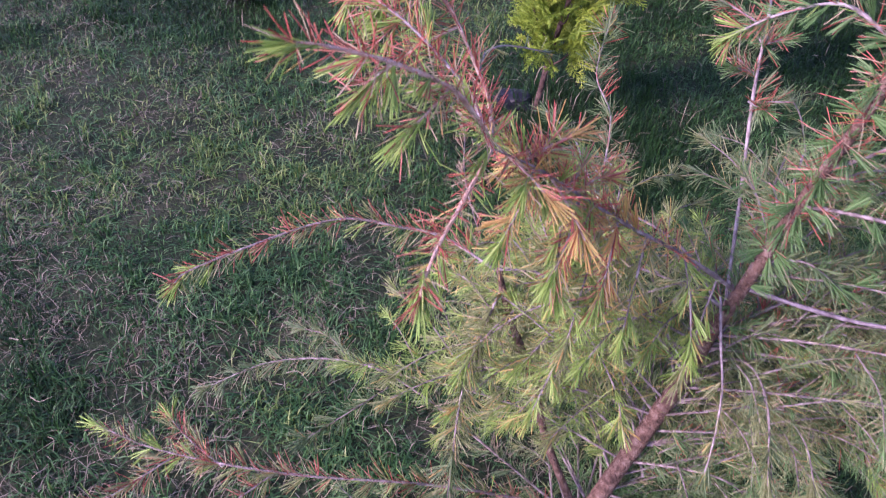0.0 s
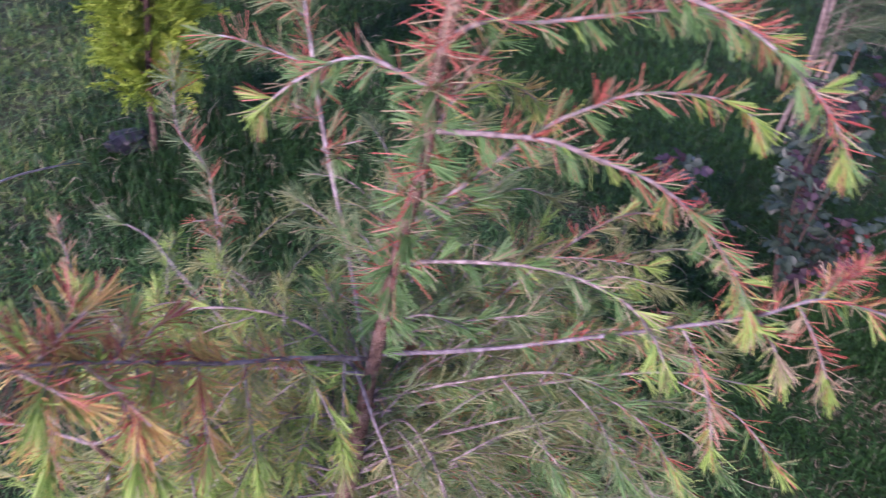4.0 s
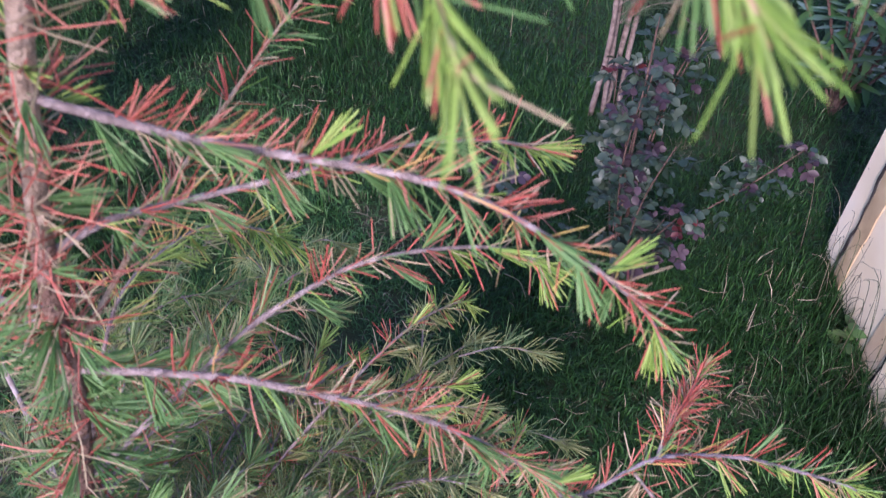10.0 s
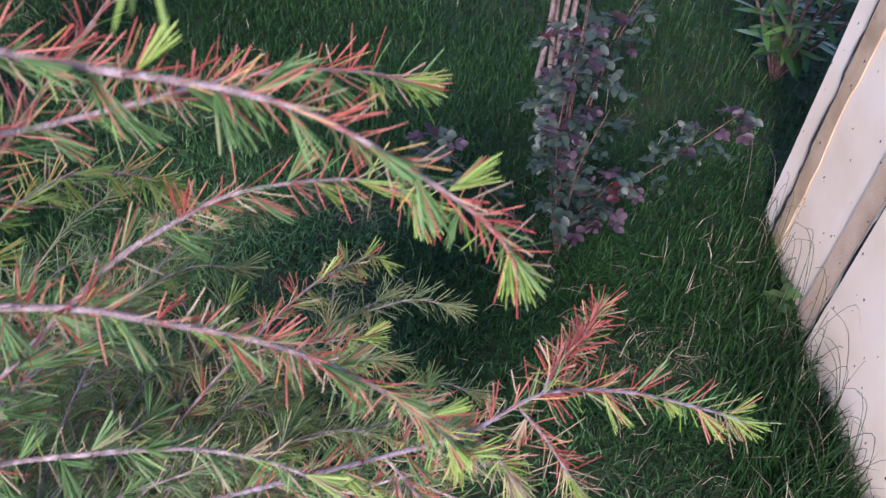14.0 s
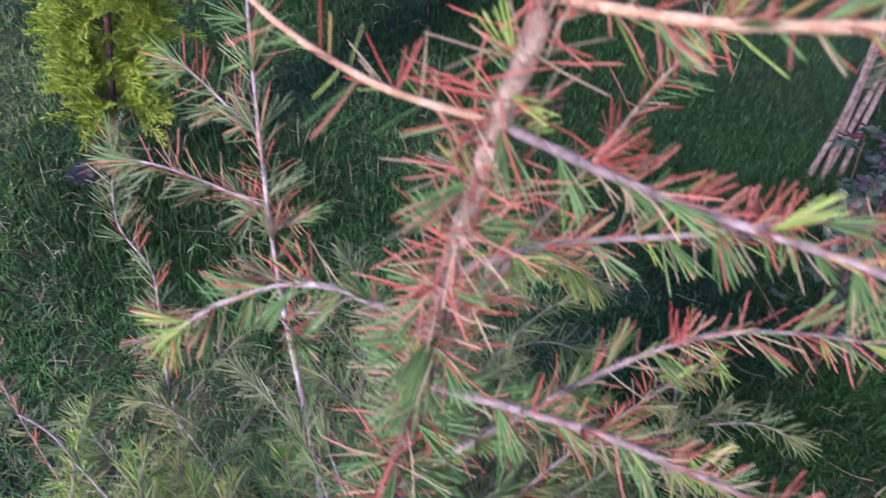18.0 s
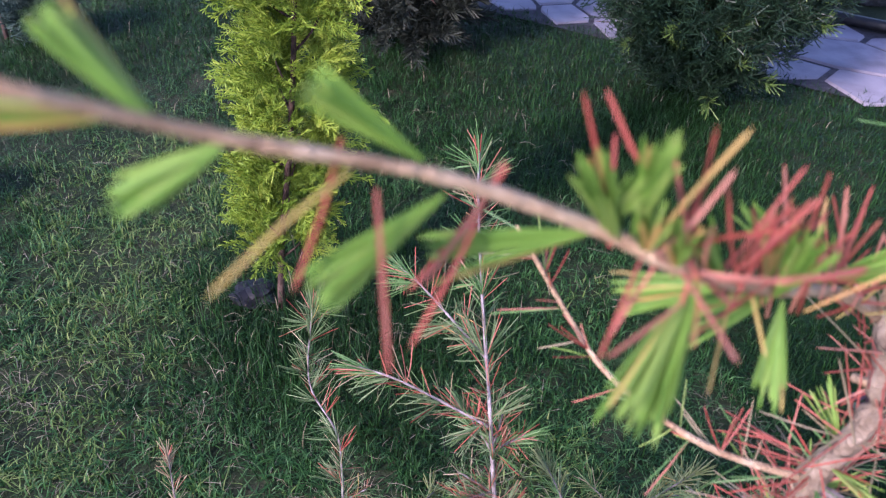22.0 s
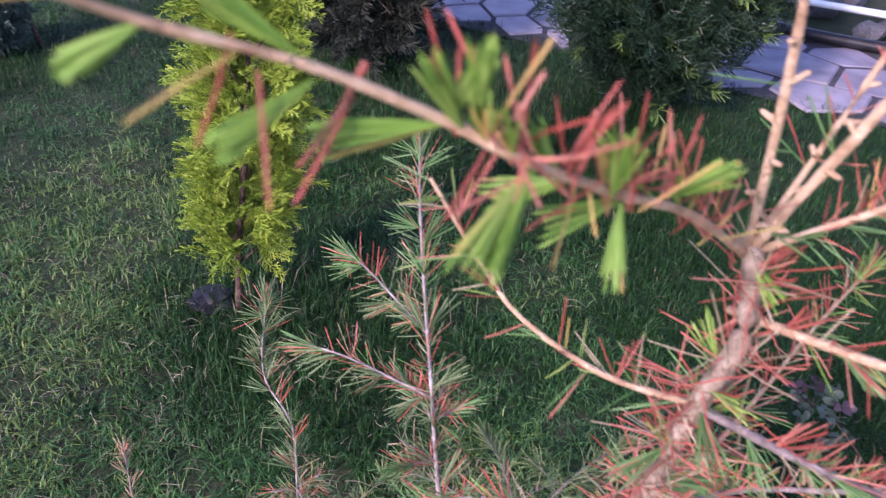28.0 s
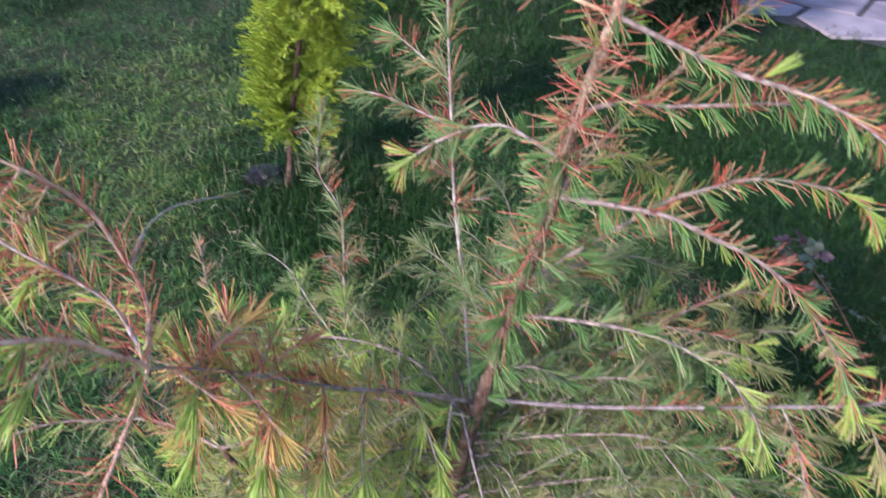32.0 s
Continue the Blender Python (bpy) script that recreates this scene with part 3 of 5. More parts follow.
for u in (0.18, 0.27, 0.33, 0.40, 0.46, 0.52, 0.58):
    i = int(u * 42)
    c = curve([(0.556, 0.795, 1.43), (0.47, 0.752, 1.505), (0.412, 0.726, 1.544), (0.363, 0.707, 1.578), (0.338, 0.711, 1.594), (0.30, 0.709, 1.617), (0.262, 0.702, 1.636), (0.233, 0.690, 1.656)])[i]
    st, k = Stock(), 12
    needles(st, np.tile(c - ORIGIN, (k, 1)), cone((rng.uniform(-0.5, 0.2), rng.uniform(-0.4, 0.3), 0.8), 14, k), rng.uniform(0.6, 1.0, k) * 0.024, 0.0013, np.where(rng.random(k) < 0.2, 3, 7), 0.06)
    part("needle_tuft", st, NEEDLES, near)
leaf = Stock()
for c, k, away in (((0.363, 0.707, 1.578), 10, (0.1, -0.2, 0.9)), ((0.385, 0.714, 1.563), 12, (0.15, -0.1, 1)), ((0.412, 0.725, 1.545), 16, (0.2, -0.1, 0.8)), ((0.435, 0.735, 1.53), 10, (0.2, -0.1, 0.9)), ((0.345, 0.710, 1.589), 7, (0.0, 0.0, 1.0)), ((0.40, 0.72, 1.553), 4, (-0.6, -0.3, -0.4)), ((0.36, 0.708, 1.580), 6, (-0.7, -0.2, -0.3)),
                   ((0.31, 0.709, 1.612), 4, (-0.6, -0.2, -0.5)), ((0.28, 0.705, 1.627), 4, (-0.6, -0.3, -0.6)), ((0.50, 0.768, 1.477), 16, (0, -0.1, 0.6)), ((0.47, 0.752, 1.505), 12, (0, -0.1, 0.6))):
    k = int(k * 0.85)
    needles(leaf, np.tile(np.array(c) - ORIGIN, (k, 1)) + rng.normal(0, 0.004, (k, 3)), cone(away, 50, k), rng.uniform(0.024, 0.038, k), 0.0013, np.where(rng.random(k) < 0.12, 3, 2), 0.16)
part("needles", leaf, NEEDLES, near, kind="stuff")
branch([(0.53, 0.775, 1.337), (0.477, 0.798, 1.359), (0.439, 0.834, 1.384), (0.425, 0.864, 1.406), (0.40, 0.885, 1.458)], 0.0032, 0.92, start=0.05, bark=BARE, many=3, single=160, gap=0.03, tip=False, split=True)
branch([(0.55, 0.79, 1.395), (0.578, 0.699, 1.421), (0.595, 0.619, 1.458), (0.60, 0.562, 1.485), (0.66, 0.48, 1.50), (0.73, 0.44, 1.475)], 0.0044, 0.92, single=330, gap=0.045, size=0.034, half=13, bark=BARE,
       twigs=([(0.598, 0.57, 1.482), (0.596, 0.545, 1.475), (0.583, 0.515, 1.462)], [(0.647, 0.495, 1.497), (0.638, 0.477, 1.489), (0.629, 0.46, 1.483)]), split=True)
branch([(0.53, 0.772, 1.338), (0.578, 0.725, 1.320), (0.614, 0.700, 1.306), (0.642, 0.664, 1.305), (0.670, 0.632, 1.300), (0.698, 0.600, 1.286), (0.735, 0.557, 1.249), (0.766, 0.536, 1.208), (0.782, 0.524, 1.172)], 0.0046, 0.72, single=620, gap=0.020, many=16, split=True)
branch([(0.507, 0.775, 1.235), (0.545, 0.764, 1.250), (0.598, 0.765, 1.236), (0.652, 0.737, 1.244), (0.72, 0.716, 1.246), (0.79, 0.700, 1.226), (0.842, 0.688, 1.198)], 0.0040, 0.73, single=620, gap=0.022, many=15, split=True)
branch([(0.497, 0.776, 1.135), (0.537, 0.720, 1.154), (0.567, 0.677, 1.166), (0.595, 0.647, 1.159), (0.635, 0.606, 1.146), (0.672, 0.576, 1.112), (0.712, 0.553, 1.055), (0.742, 0.535, 0.995), (0.752, 0.530, 0.965)], 0.0046, 0.61, single=600, gap=0.019, many=17, split=True)
branch([(0.470, 0.776, 1.02), (0.535, 0.755, 1.078), (0.604, 0.734, 1.135), (0.653, 0.724, 1.152), (0.684, 0.708, 1.167), (0.726, 0.685, 1.170), (0.771, 0.658, 1.163), (0.800, 0.636, 1.140)], 0.0038, 0.70, single=520, gap=0.024, many=15, split=True)
branch([(0.475, 0.78, 1.03), (0.547, 0.845, 1.100), (0.617, 0.870, 1.108), (0.66, 0.885, 1.085), (0.699, 0.894, 1.050), (0.722, 0.896, 1.022)], 0.0032, 0.5, (1, 1, 3), single=420, gap=0.015, split=True)
branch([(0.50, 0.776, 1.15), (0.585, 0.81, 1.20), (0.664, 0.839, 1.236), (0.72, 0.862, 1.258), (0.80, 0.89, 1.285)], 0.0034, 0.85, many=6, single=520, gap=0.03, split=True, bark=BARE)
branch([(0.505, 0.795, 1.17), (0.448, 0.831, 1.20), (0.40, 0.87, 1.17), (0.354, 0.90, 1.122)], 0.0036, 0.35, bark=PALE, single=420, gap=0.015, split=True)
branch([(0.455, 0.776, 0.965), (0.488, 0.750, 0.981), (0.554, 0.684, 1.006), (0.600, 0.645, 1.003), (0.640, 0.600, 0.985), (0.664, 0.572, 0.945), (0.678, 0.552, 0.900)], 0.0038, 0.3, (0, 1, 6), single=420, gap=0.022, many=16, split=True)
# bare upright leaders
for end, r in (((0.50, 0.768, 1.70), 0.0042), ((0.582, 0.70, 1.70), 0.0048), ((0.66, 0.80, 1.66), 0.003)):
    branch([(0.556, 0.795, 1.43), ((0.556 + end[0]) / 2 + 0.004, (0.795 + end[1]) / 2, (1.43 + end[2]) / 2), end], r, 1.0, bark=BARE, many=2, single=45, gap=0.06, tip=False, r1=r * 0.4, stubs=14, label="bare pinkish upright leader with bud stubs")
branch([(0.556, 0.795, 1.43), (0.65, 0.74, 1.50), (0.74, 0.69, 1.565), (0.80, 0.66, 1.60)], 0.0034, 0.97, bark=BARE, many=6, single=620, gap=0.05)
# big reddish limb: its stem, then the boughs that leave its fork
FORK = (0.065, 0.672, 1.112)
branch([(0.415, 0.78, 0.82), (0.32, 0.745, 0.91), (0.242, 0.72, 0.971), (0.176, 0.706, 1.024), (0.114, 0.684, 1.080), FORK], 0.0048, 0.5, (3, 1, 2), single=760, gap=0.040, many=11, size=0.043, thick=0.0015, start=0.3, tip=False, sides=4, half=18,
       twigs=([(0.12, 0.69, 1.07), (0.095, 0.66, 1.035), (0.078, 0.645, 1.0)], [(0.17, 0.705, 1.025), (0.155, 0.67, 0.985), (0.14, 0.65, 0.945)], [(0.22, 0.715, 0.985), (0.21, 0.68, 0.94), (0.20, 0.66, 0.90)], [(0.10, 0.69, 1.08), (0.125, 0.72, 1.082), (0.14, 0.75, 1.08)], [(0.15, 0.70, 1.04), (0.17, 0.73, 1.042), (0.18, 0.76, 1.04)]))
branch([FORK, (0.048, 0.645, 1.160), (0.020, 0.622, 1.208), (-0.028, 0.588, 1.250), (-0.075, 0.556, 1.280), (-0.102, 0.535, 1.294)], 0.0046, 0.95, (1, 1, 2), single=700, gap=0.075, many=18, half=12, size=0.042, thick=0.0014, start=0.02, bark=ROSY, split=True,
       twigs=([(0.022, 0.63, 1.207), (0.0, 0.61, 1.19), (-0.022, 0.592, 1.176)], [(-0.028, 0.594, 1.247), (-0.045, 0.583, 1.236), (-0.058, 0.575, 1.227)]))
branch([FORK, (0.050, 0.645, 1.096), (0.031, 0.603, 1.086), (0.012, 0.560, 1.076), (0.0, 0.522, 1.067), (-0.002, 0.507, 1.058)], 0.0042, 0.9, (1, 1, 2), single=800, gap=0.08, many=18, half=12, size=0.042, thick=0.0014, start=0.1, bark=ROSY, split=True)
branch([FORK, (0.066, 0.765, 1.108), (0.045, 0.82, 1.137), (0.022, 0.85, 1.172), (-0.016, 0.84, 1.225), (-0.053, 0.848, 1.245), (-0.13, 0.925, 1.215)], 0.0042, 0.95, (1, 1, 2), single=760, gap=0.06, many=15, half=13, size=0.041, thick=0.0014, start=0.05, bark=ROSY, split=True,
       twigs=([(0.03, 0.84, 1.155), (-0.02, 0.83, 1.13), (-0.055, 0.835, 1.085)], [(0.0, 0.845, 1.20), (-0.045, 0.86, 1.14), (-0.085, 0.87, 1.09)], [(-0.016, 0.84, 1.225), (-0.04, 0.80, 1.215), (-0.06, 0.775, 1.20)], [(-0.04, 0.845, 1.24), (-0.07, 0.83, 1.22), (-0.09, 0.83, 1.18)]))
branch([FORK, (0.045, 0.728, 1.135), (0.017, 0.741, 1.166), (-0.024, 0.752, 1.204), (-0.069, 0.80, 1.213)], 0.0036, 0.92, (1, 1, 2), single=900, gap=0.05, many=15, half=14, size=0.040, thick=0.0013, start=0.1, bark=PALE, split=True)
branch([(0.056, 0.80, 1.122), (0.063, 0.87, 1.10), (0.075, 0.93, 1.08), (0.105, 0.98, 1.061), (0.17, 1.044, 1.018)], 0.0024, 0.6, (4, 5, 3), single=40, gap=0.08, many=6, size=0.022, bark=PALE, label="nearly bare arching twig")
for pts in ([(0.100, 0.688, 1.085), (0.130, 0.700, 1.098), (0.160, 0.722, 1.100)], [(0.130, 0.690, 1.066), (0.150, 0.660, 1.048), (0.166, 0.634, 1.026)], [(0.080, 0.680, 1.100), (0.104, 0.655, 1.090), (0.126, 0.636, 1.074)], [(0.165, 0.704, 1.034), (0.190, 0.735, 1.030), (0.215, 0.760, 1.015)], [(0.110, 0.685, 1.080), (0.095, 0.715, 1.060), (0.085, 0.745, 1.030)]):
    branch(pts, 0.0028, 0.88, (1, 3, 2), single=560, gap=0.05, size=0.040, thick=0.0013, bark=ROSY)
for n in range(9):
    u = (n + 0.5) / 9
    root = np.array([0.13 + 0.27 * u, 0.694 + 0.082 * u, 1.064 - 0.225 * u])
    d = np.array([rng.uniform(-0.05, 0.05), (1 if n % 2 else -0.5) * rng.uniform(0.05, 0.14), -rng.uniform(0.09, 0.19)])
    branch([root, root + d * 0.5 + (0, 0, 0.012), root + d], 0.0026, 0.3, [(1, 1, 3), (4, 1, 3), (1, 4, 3)][n % 3], single=300, gap=0.028, size=0.040, thick=0.0013, faded=4)
# second stem and its limbs
branch([(0.30, 0.79, 0.2), (0.22, 0.82, 0.40), (0.179, 0.821, 0.558), (0.12, 0.80, 0.75), (0.10, 0.785, 0.84)], 0.013, 0.2, (4, 5, 3), start=0.3, bark=BARK, tip=False, r1=0.0045)
branch([(0.10, 0.79, 0.83), (0.03, 0.85, 0.835), (-0.032, 0.873, 0.833), (-0.134, 0.879, 0.837), (-0.301, 0.795, 0.821), (-0.335, 0.775, 0.80)], 0.0034, 0.75, (4, 1, 2), single=620, gap=0.024, size=0.038)
branch([(0.10, 0.78, 0.845), (0.16, 0.783, 0.831), (0.222, 0.74, 0.767), (0.258, 0.681, 0.724), (0.27, 0.65, 0.68)], 0.0026, 0.1, (4, 1, 3))
branch([(0.11, 0.80, 0.80), (0.075, 0.758, 0.709), (0.055, 0.70, 0.66), (0.04, 0.60, 0.58)], 0.0030, 0.1, (4, 5, 3), single=700, gap=0.012, size=0.042, half=30)
branch([(0.30, 0.78, 0.25), (0.05, 0.72, 0.42), (-0.2, 0.70, 0.48), (-0.40, 0.74, 0.475), (-0.52, 0.79, 0.47)], 0.004, 0.55, (4, 1, 2), twigs=([(-0.38, 0.73, 0.475), (-0.46, 0.68, 0.45), (-0.54, 0.64, 0.42)], [(-0.22, 0.70, 0.48), (-0.30, 0.64, 0.46), (-0.36, 0.60, 0.43)], [(-0.30, 0.71, 0.48), (-0.37, 0.77, 0.47), (-0.42, 0.83, 0.45)]), single=620, gap=0.022, size=0.042)
branch([(0.27, 0.80, 0.22), (0.0, 0.92, 0.40), (-0.128, 0.989, 0.402), (-0.282, 1.015, 0.367), (-0.42, 1.0, 0.30)], 0.004, 0.12, (5, 5, 4), single=520, gap=0.02, size=0.042, twigs=([(-0.05, 0.94, 0.40), (-0.12, 0.88, 0.40), (-0.20, 0.83, 0.38)], [(-0.13, 0.99, 0.40), (-0.18, 1.07, 0.38), (-0.25, 1.12, 0.35)]))
# ascending shoots on the far side
branch([(0.425, 0.79, 0.74), (0.452, 0.92, 0.855), (0.466, 1.02, 0.975), (0.482, 1.09, 1.065), (0.512, 1.20, 1.13), (0.54, 1.29, 1.18), (0.557, 1.335, 1.21)], 0.0044, 0.48, (5, 0, 2), bark=PALE, half=30, gap=0.020, size=0.046, single=340, many=14, start=0.45,
       twigs=([(0.478, 1.08, 1.05), (0.41, 1.148, 1.067), (0.37, 1.185, 1.068)], [(0.495, 1.13, 1.09), (0.463, 1.252, 1.098), (0.445, 1.29, 1.105)]))
branch([(0.39, 0.79, 0.35), (0.36, 1.05, 0.46), (0.34, 1.24, 0.57), (0.363, 1.36, 0.66), (0.369, 1.42, 0.69), (0.346, 1.496, 0.732), (0.375, 1.58, 0.81)], 0.0040, bark=PALE, dead=0.3, palette=(5, 5, 2), half=44, gap=0.020, size=0.052, start=0.5, single=460, many=17, thick=0.0013)
for n in range(7):
    root = np.array([0.476, 1.065, 1.03]) + np.array([-0.008, -0.025, -0.032]) * (n % 3)
    d = np.array([math.cos(n * 2.4), math.sin(n * 2.4), 0.35]) * rng.uniform(0.035, 0.055)
    branch([root, root + d * 0.5, root + d], 0.0020, 0.55, (5, 0, 2), bark=PALE, single=700, gap=0.03, size=0.034, many=8, half=26, tip=n % 2 == 0)
for n in range(5):
    root = np.array([0.355, 1.33, 0.635]) + np.array([-0.006, -0.03, -0.022]) * (n % 2)
    d = np.array([math.cos(n * 2.4), math.sin(n * 2.4), 0.4]) * rng.uniform(0.03, 0.05)
    branch([root, root + d * 0.5, root + d], 0.0020, 0.8, (5, 5, 2), bark=PALE, single=560, gap=0.03, size=0.034, many=6, half=26, tip=False)
branch([(0.30, 0.79, 0.15), (0.20, 1.15, 0.28), (0.10, 1.5, 0.40), (0.089, 1.63, 0.49)], 0.0026, 0.75, (4, 6, 2), start=0.6, single=200)
branch([(0.40, 0.79, 0.50), (0.33, 0.95, 0.60), (0.27, 1.08, 0.70), (0.24, 1.15, 0.75)], 0.0026, 0.15, (5, 5, 4))
branch([(0.41, 0.785, 0.62), (0.30, 0.92, 0.76), (0.25, 1.005, 0.83), (0.226, 1.051, 0.871), (0.185, 1.094, 0.891)], 0.0026, 0.1, (5, 5, 4), bark=PALE, single=160, gap=0.03, size=0.030, start=0.45)
branch([(0.40, 0.775, 0.81), (0.402, 0.73, 0.76), (0.409, 0.695, 0.705), (0.412, 0.67, 0.62), (0.41, 0.655, 0.55)], 0.0032, 0.2, (4, 5, 3), bark=PALE, single=120, gap=0.04, start=0.4)
# long blue-grey limb to the wall side
branch([(0.428, 0.778, 0.825), (0.50, 0.755, 0.815), (0.578, 0.725, 0.815), (0.650, 0.660, 0.865), (0.720, 0.590, 0.923), (0.775, 0.545, 0.958), (0.837, 0.521, 0.978), (0.899, 0.481, 0.964), (0.938, 0.438, 0.952), (0.967, 0.411, 0.936), (0.982, 0.398, 0.924)], 0.0048, 0.6, bark=LILAC, single=560, gap=0.028, many=17, start=0.25, split=True, size=0.038,
       sides=0)
branch([(0.837, 0.521, 0.978), (0.867, 0.533, 0.977), (0.930, 0.550, 0.945), (0.963, 0.561, 0.937), (0.985, 0.567, 0.93)], 0.0028, 0.95, single=1200, gap=0.06, start=0.05, size=0.036, split=True)
# hanging twigs of that limb: faded needles along them, a green brush at the end
for pts in ([(0.720, 0.590, 0.923), (0.728, 0.560, 0.893), (0.733, 0.532, 0.850), (0.735, 0.512, 0.805), (0.736, 0.503, 0.775)], [(0.775, 0.545, 0.958), (0.788, 0.520, 0.930), (0.795, 0.500, 0.895)], [(0.815, 0.526, 0.972), (0.827, 0.503, 0.940), (0.835, 0.482, 0.908), (0.840, 0.466, 0.880)]):
    branch(pts, 0.0026, 0.6, (6, 1, 2), bark=TWIG, single=560, gap=0.06, many=14, start=0.1, size=0.038, split=True)
# lower limbs towards the rose shrub
branch([(0.42, 0.79, 0.68), (0.58, 0.82, 0.76), (0.70, 0.835, 0.81), (0.803, 0.844, 0.838), (0.87, 0.858, 0.825), (0.933, 0.87, 0.794), (0.955, 0.874, 0.775)], 0.0034, 0.45, (4, 1, 2), single=420,
       twigs=([(0.70, 0.845, 0.82), (0.78, 0.80, 0.82), (0.85, 0.77, 0.80)], [(0.62, 0.83, 0.79), (0.70, 0.88, 0.80), (0.76, 0.92, 0.80)]))
branch([(0.40, 0.79, 0.45), (0.62, 0.85, 0.54), (0.80, 0.91, 0.57), (0.956, 0.956, 0.567)], 0.0034, 0.3, (4, 1, 3), twigs=([(0.72, 0.88, 0.555), (0.80, 0.86, 0.57), (0.87, 0.83, 0.57)],))
for n in range(24):
    az, z = -0.6 + 1.7 * ((n * 0.618) % 1), 0.28 + 0.52 * ((n * 0.7549) % 1)
    d = np.array([math.cos(az), math.sin(az), 0])
    root = TRUNK[int(np.argmin(np.abs(TRUNK[:, 2] + ORIGIN[2] - z)))] + ORIGIN
    reach = rng.uniform(0.32, 0.52)
    pts = [root, root + d * reach * 0.4 + (0, 0, 0.06), root + d * reach * 0.75 + (0, 0, 0.09), root + d * reach + (0, 0, 0.06)]
    side = np.array([-d[1], d[0], 0.1])
    subs = [[root + d * reach * q + (0, 0, 0.07), root + d * reach * (q + 0.12) + side * k * 0.06 + (0, 0, 0.08), root + d * reach * (q + 0.2) + side * k * 0.12 + (0, 0, 0.06)] for q, k in ((0.4, 1), (0.55, -1), (0.7, 1), (0.8, -1))]
    branch(pts, 0.0036, 0.35, [(0, 5, 6), (5, 0, 4), (0, 1, 2)][n % 3], gap=0.05, many=10, single=480, half=32, thick=0.0013, cheap=True, twigs=subs, size=0.038, faded=4)
# short shoots round the middle of the trunk
for n in range(14):
    z, az = 0.70 + 0.30 * ((n * 0.618 + 0.1) % 1), -0.5 + 2.6 * ((n * 0.7549) % 1)
    root = TRUNK[int(np.argmin(np.abs(TRUNK[:, 2] + ORIGIN[2] - z)))] + ORIGIN
    d = np.array([math.cos(az), math.sin(az), 0]) * rng.uniform(0.10, 0.20)
    branch([root, root + d * 0.5 + (0, 0, 0.02), root + d + (0, 0, rng.uniform(-0.02, 0.03))], 0.0026, 0.3, [(0, 5, 6), (5, 0, 4), (0, 1, 2)][n % 3], gap=0.022, many=12, single=360, half=24, size=0.038, faded=4)
# low inner limbs, all round the trunk
for n in range(72):
    z = 0.06 + 0.72 * ((n * 0.7549 + 0.2) % 1.0)
    az = n * 2.4 + rng.uniform(-0.3, 0.3)
    reach = rng.uniform(0.32, 0.62) * (1.2 - 0.48 * z)
    if math.sin(az) < -0.3 and z > 0.12:
        if n % 3 or -2.7 < math.remainder(az, 2 * math.pi) < -1.1:
            continue
        reach *= 0.5
    elif math.cos(az) < -0.2:
        reach *= 0.82
    k = int(np.argmin(np.abs(TRUNK[:, 2] + ORIGIN[2] - z)))
    root = TRUNK[k] + ORIGIN
    d = np.array([math.cos(az), math.sin(az), 0])
    lift = rng.uniform(0.02, 0.15)
    cross = np.array([-d[1], d[0], 0])
    turn = cross * rng.uniform(-0.08, 0.08)
    pts = [root, root + d * reach * 0.35 + (0, 0, lift * 0.7), root + d * reach * 0.7 + turn + (0, 0, lift), root + d * reach + turn * 2 + (0, 0, lift * 0.5)]
    subs = []
    for q, s in enumerate((0.22, 0.36, 0.50, 0.64, 0.78, 0.9)):
        c = root + d * reach * s + turn * s + np.array((0, 0, lift * 0.85))
        e = unit(d * 0.7 + cross * (1 - 2 * (q % 2)) * rng.uniform(0.4, 1.0) + np.array([0, 0, rng.uniform(-0.5, 0.4)])) * rng.uniform(0.08, 0.19)
        subs.append([c, c + e * 0.5 + (0, 0, 0.012), c + e - (0, 0, 0.01)])
    # limbs on the -x side: olive, brightened with fresh green to paint in light
    palette = [(5, 0, 4), (0, 5, 4), (5, 4, 4), (4, 0, 6)][n % 4] if math.cos(az) > -0.1 or z < 0.3 else [(4, 1, 3), (1, 4, 3), (1, 1, 3)][n % 3]
    branch(pts, 0.0036, rng.uniform(0.05, 0.3), palette, bark=TWIG, gap=0.052, start=0.08, many=10, single=520, half=34, size=0.038, thick=0.0013, cheap=True, twigs=subs, faded=4)


# ---- thuja ----
def spray_mesh(seed):
    """A flat, finely forked, scaly frond with drooping ends."""
    r = np.random.default_rng(seed)
    st = Stock()
    for turn in (-0.5, 0.0, 0.55):
        ca, sa = math.cos(turn), math.sin(turn)
        ln = 0.085 * r.uniform(0.75, 1.1)
        main = curve([(0, 0, 0), (sa * ln * 0.35, ca * ln * 0.35, 0.008), (sa * ln * 0.7, ca * ln * 0.7, 0.008), (sa * ln, ca * ln, -0.006)], 3)
        main[:, 2] += r.uniform(-0.012, 0.012) * np.linspace(0, 1, len(main))
        tube(st, main, 0.0013, 0.0009, 3)
        t = unit(np.gradient(main, axis=0))
        for i in range(1, len(main)):
            for sgn in (-1, 1):
                l2 = 0.021 * r.uniform(0.6, 1.2)
                d = unit(t[i] * 0.75 + np.array([t[i][1], -t[i][0], 0]) * sgn * 0.75 + np.array([0, 0, r.uniform(-0.35, 0.3)]))
                needles(st, main[i], d, l2 * 1.1, 0.0028, 0, 0.05, True)
                for s2 in (-1, 1):
                    c = main[i] + d * l2 * r.uniform(0.25, 0.6)
                    e = unit(d + np.array([-d[1], d[0], 0]) * s2 * 0.8 + np.array([0, 0, r.uniform(-0.3, 0.3)])) * l2 * 0.55
                    needles(st, c, e, np.linalg.norm(e) * 1.15, 0.0025, 0, 0.05, True)
    return st.mesh("spray", [THUJA])


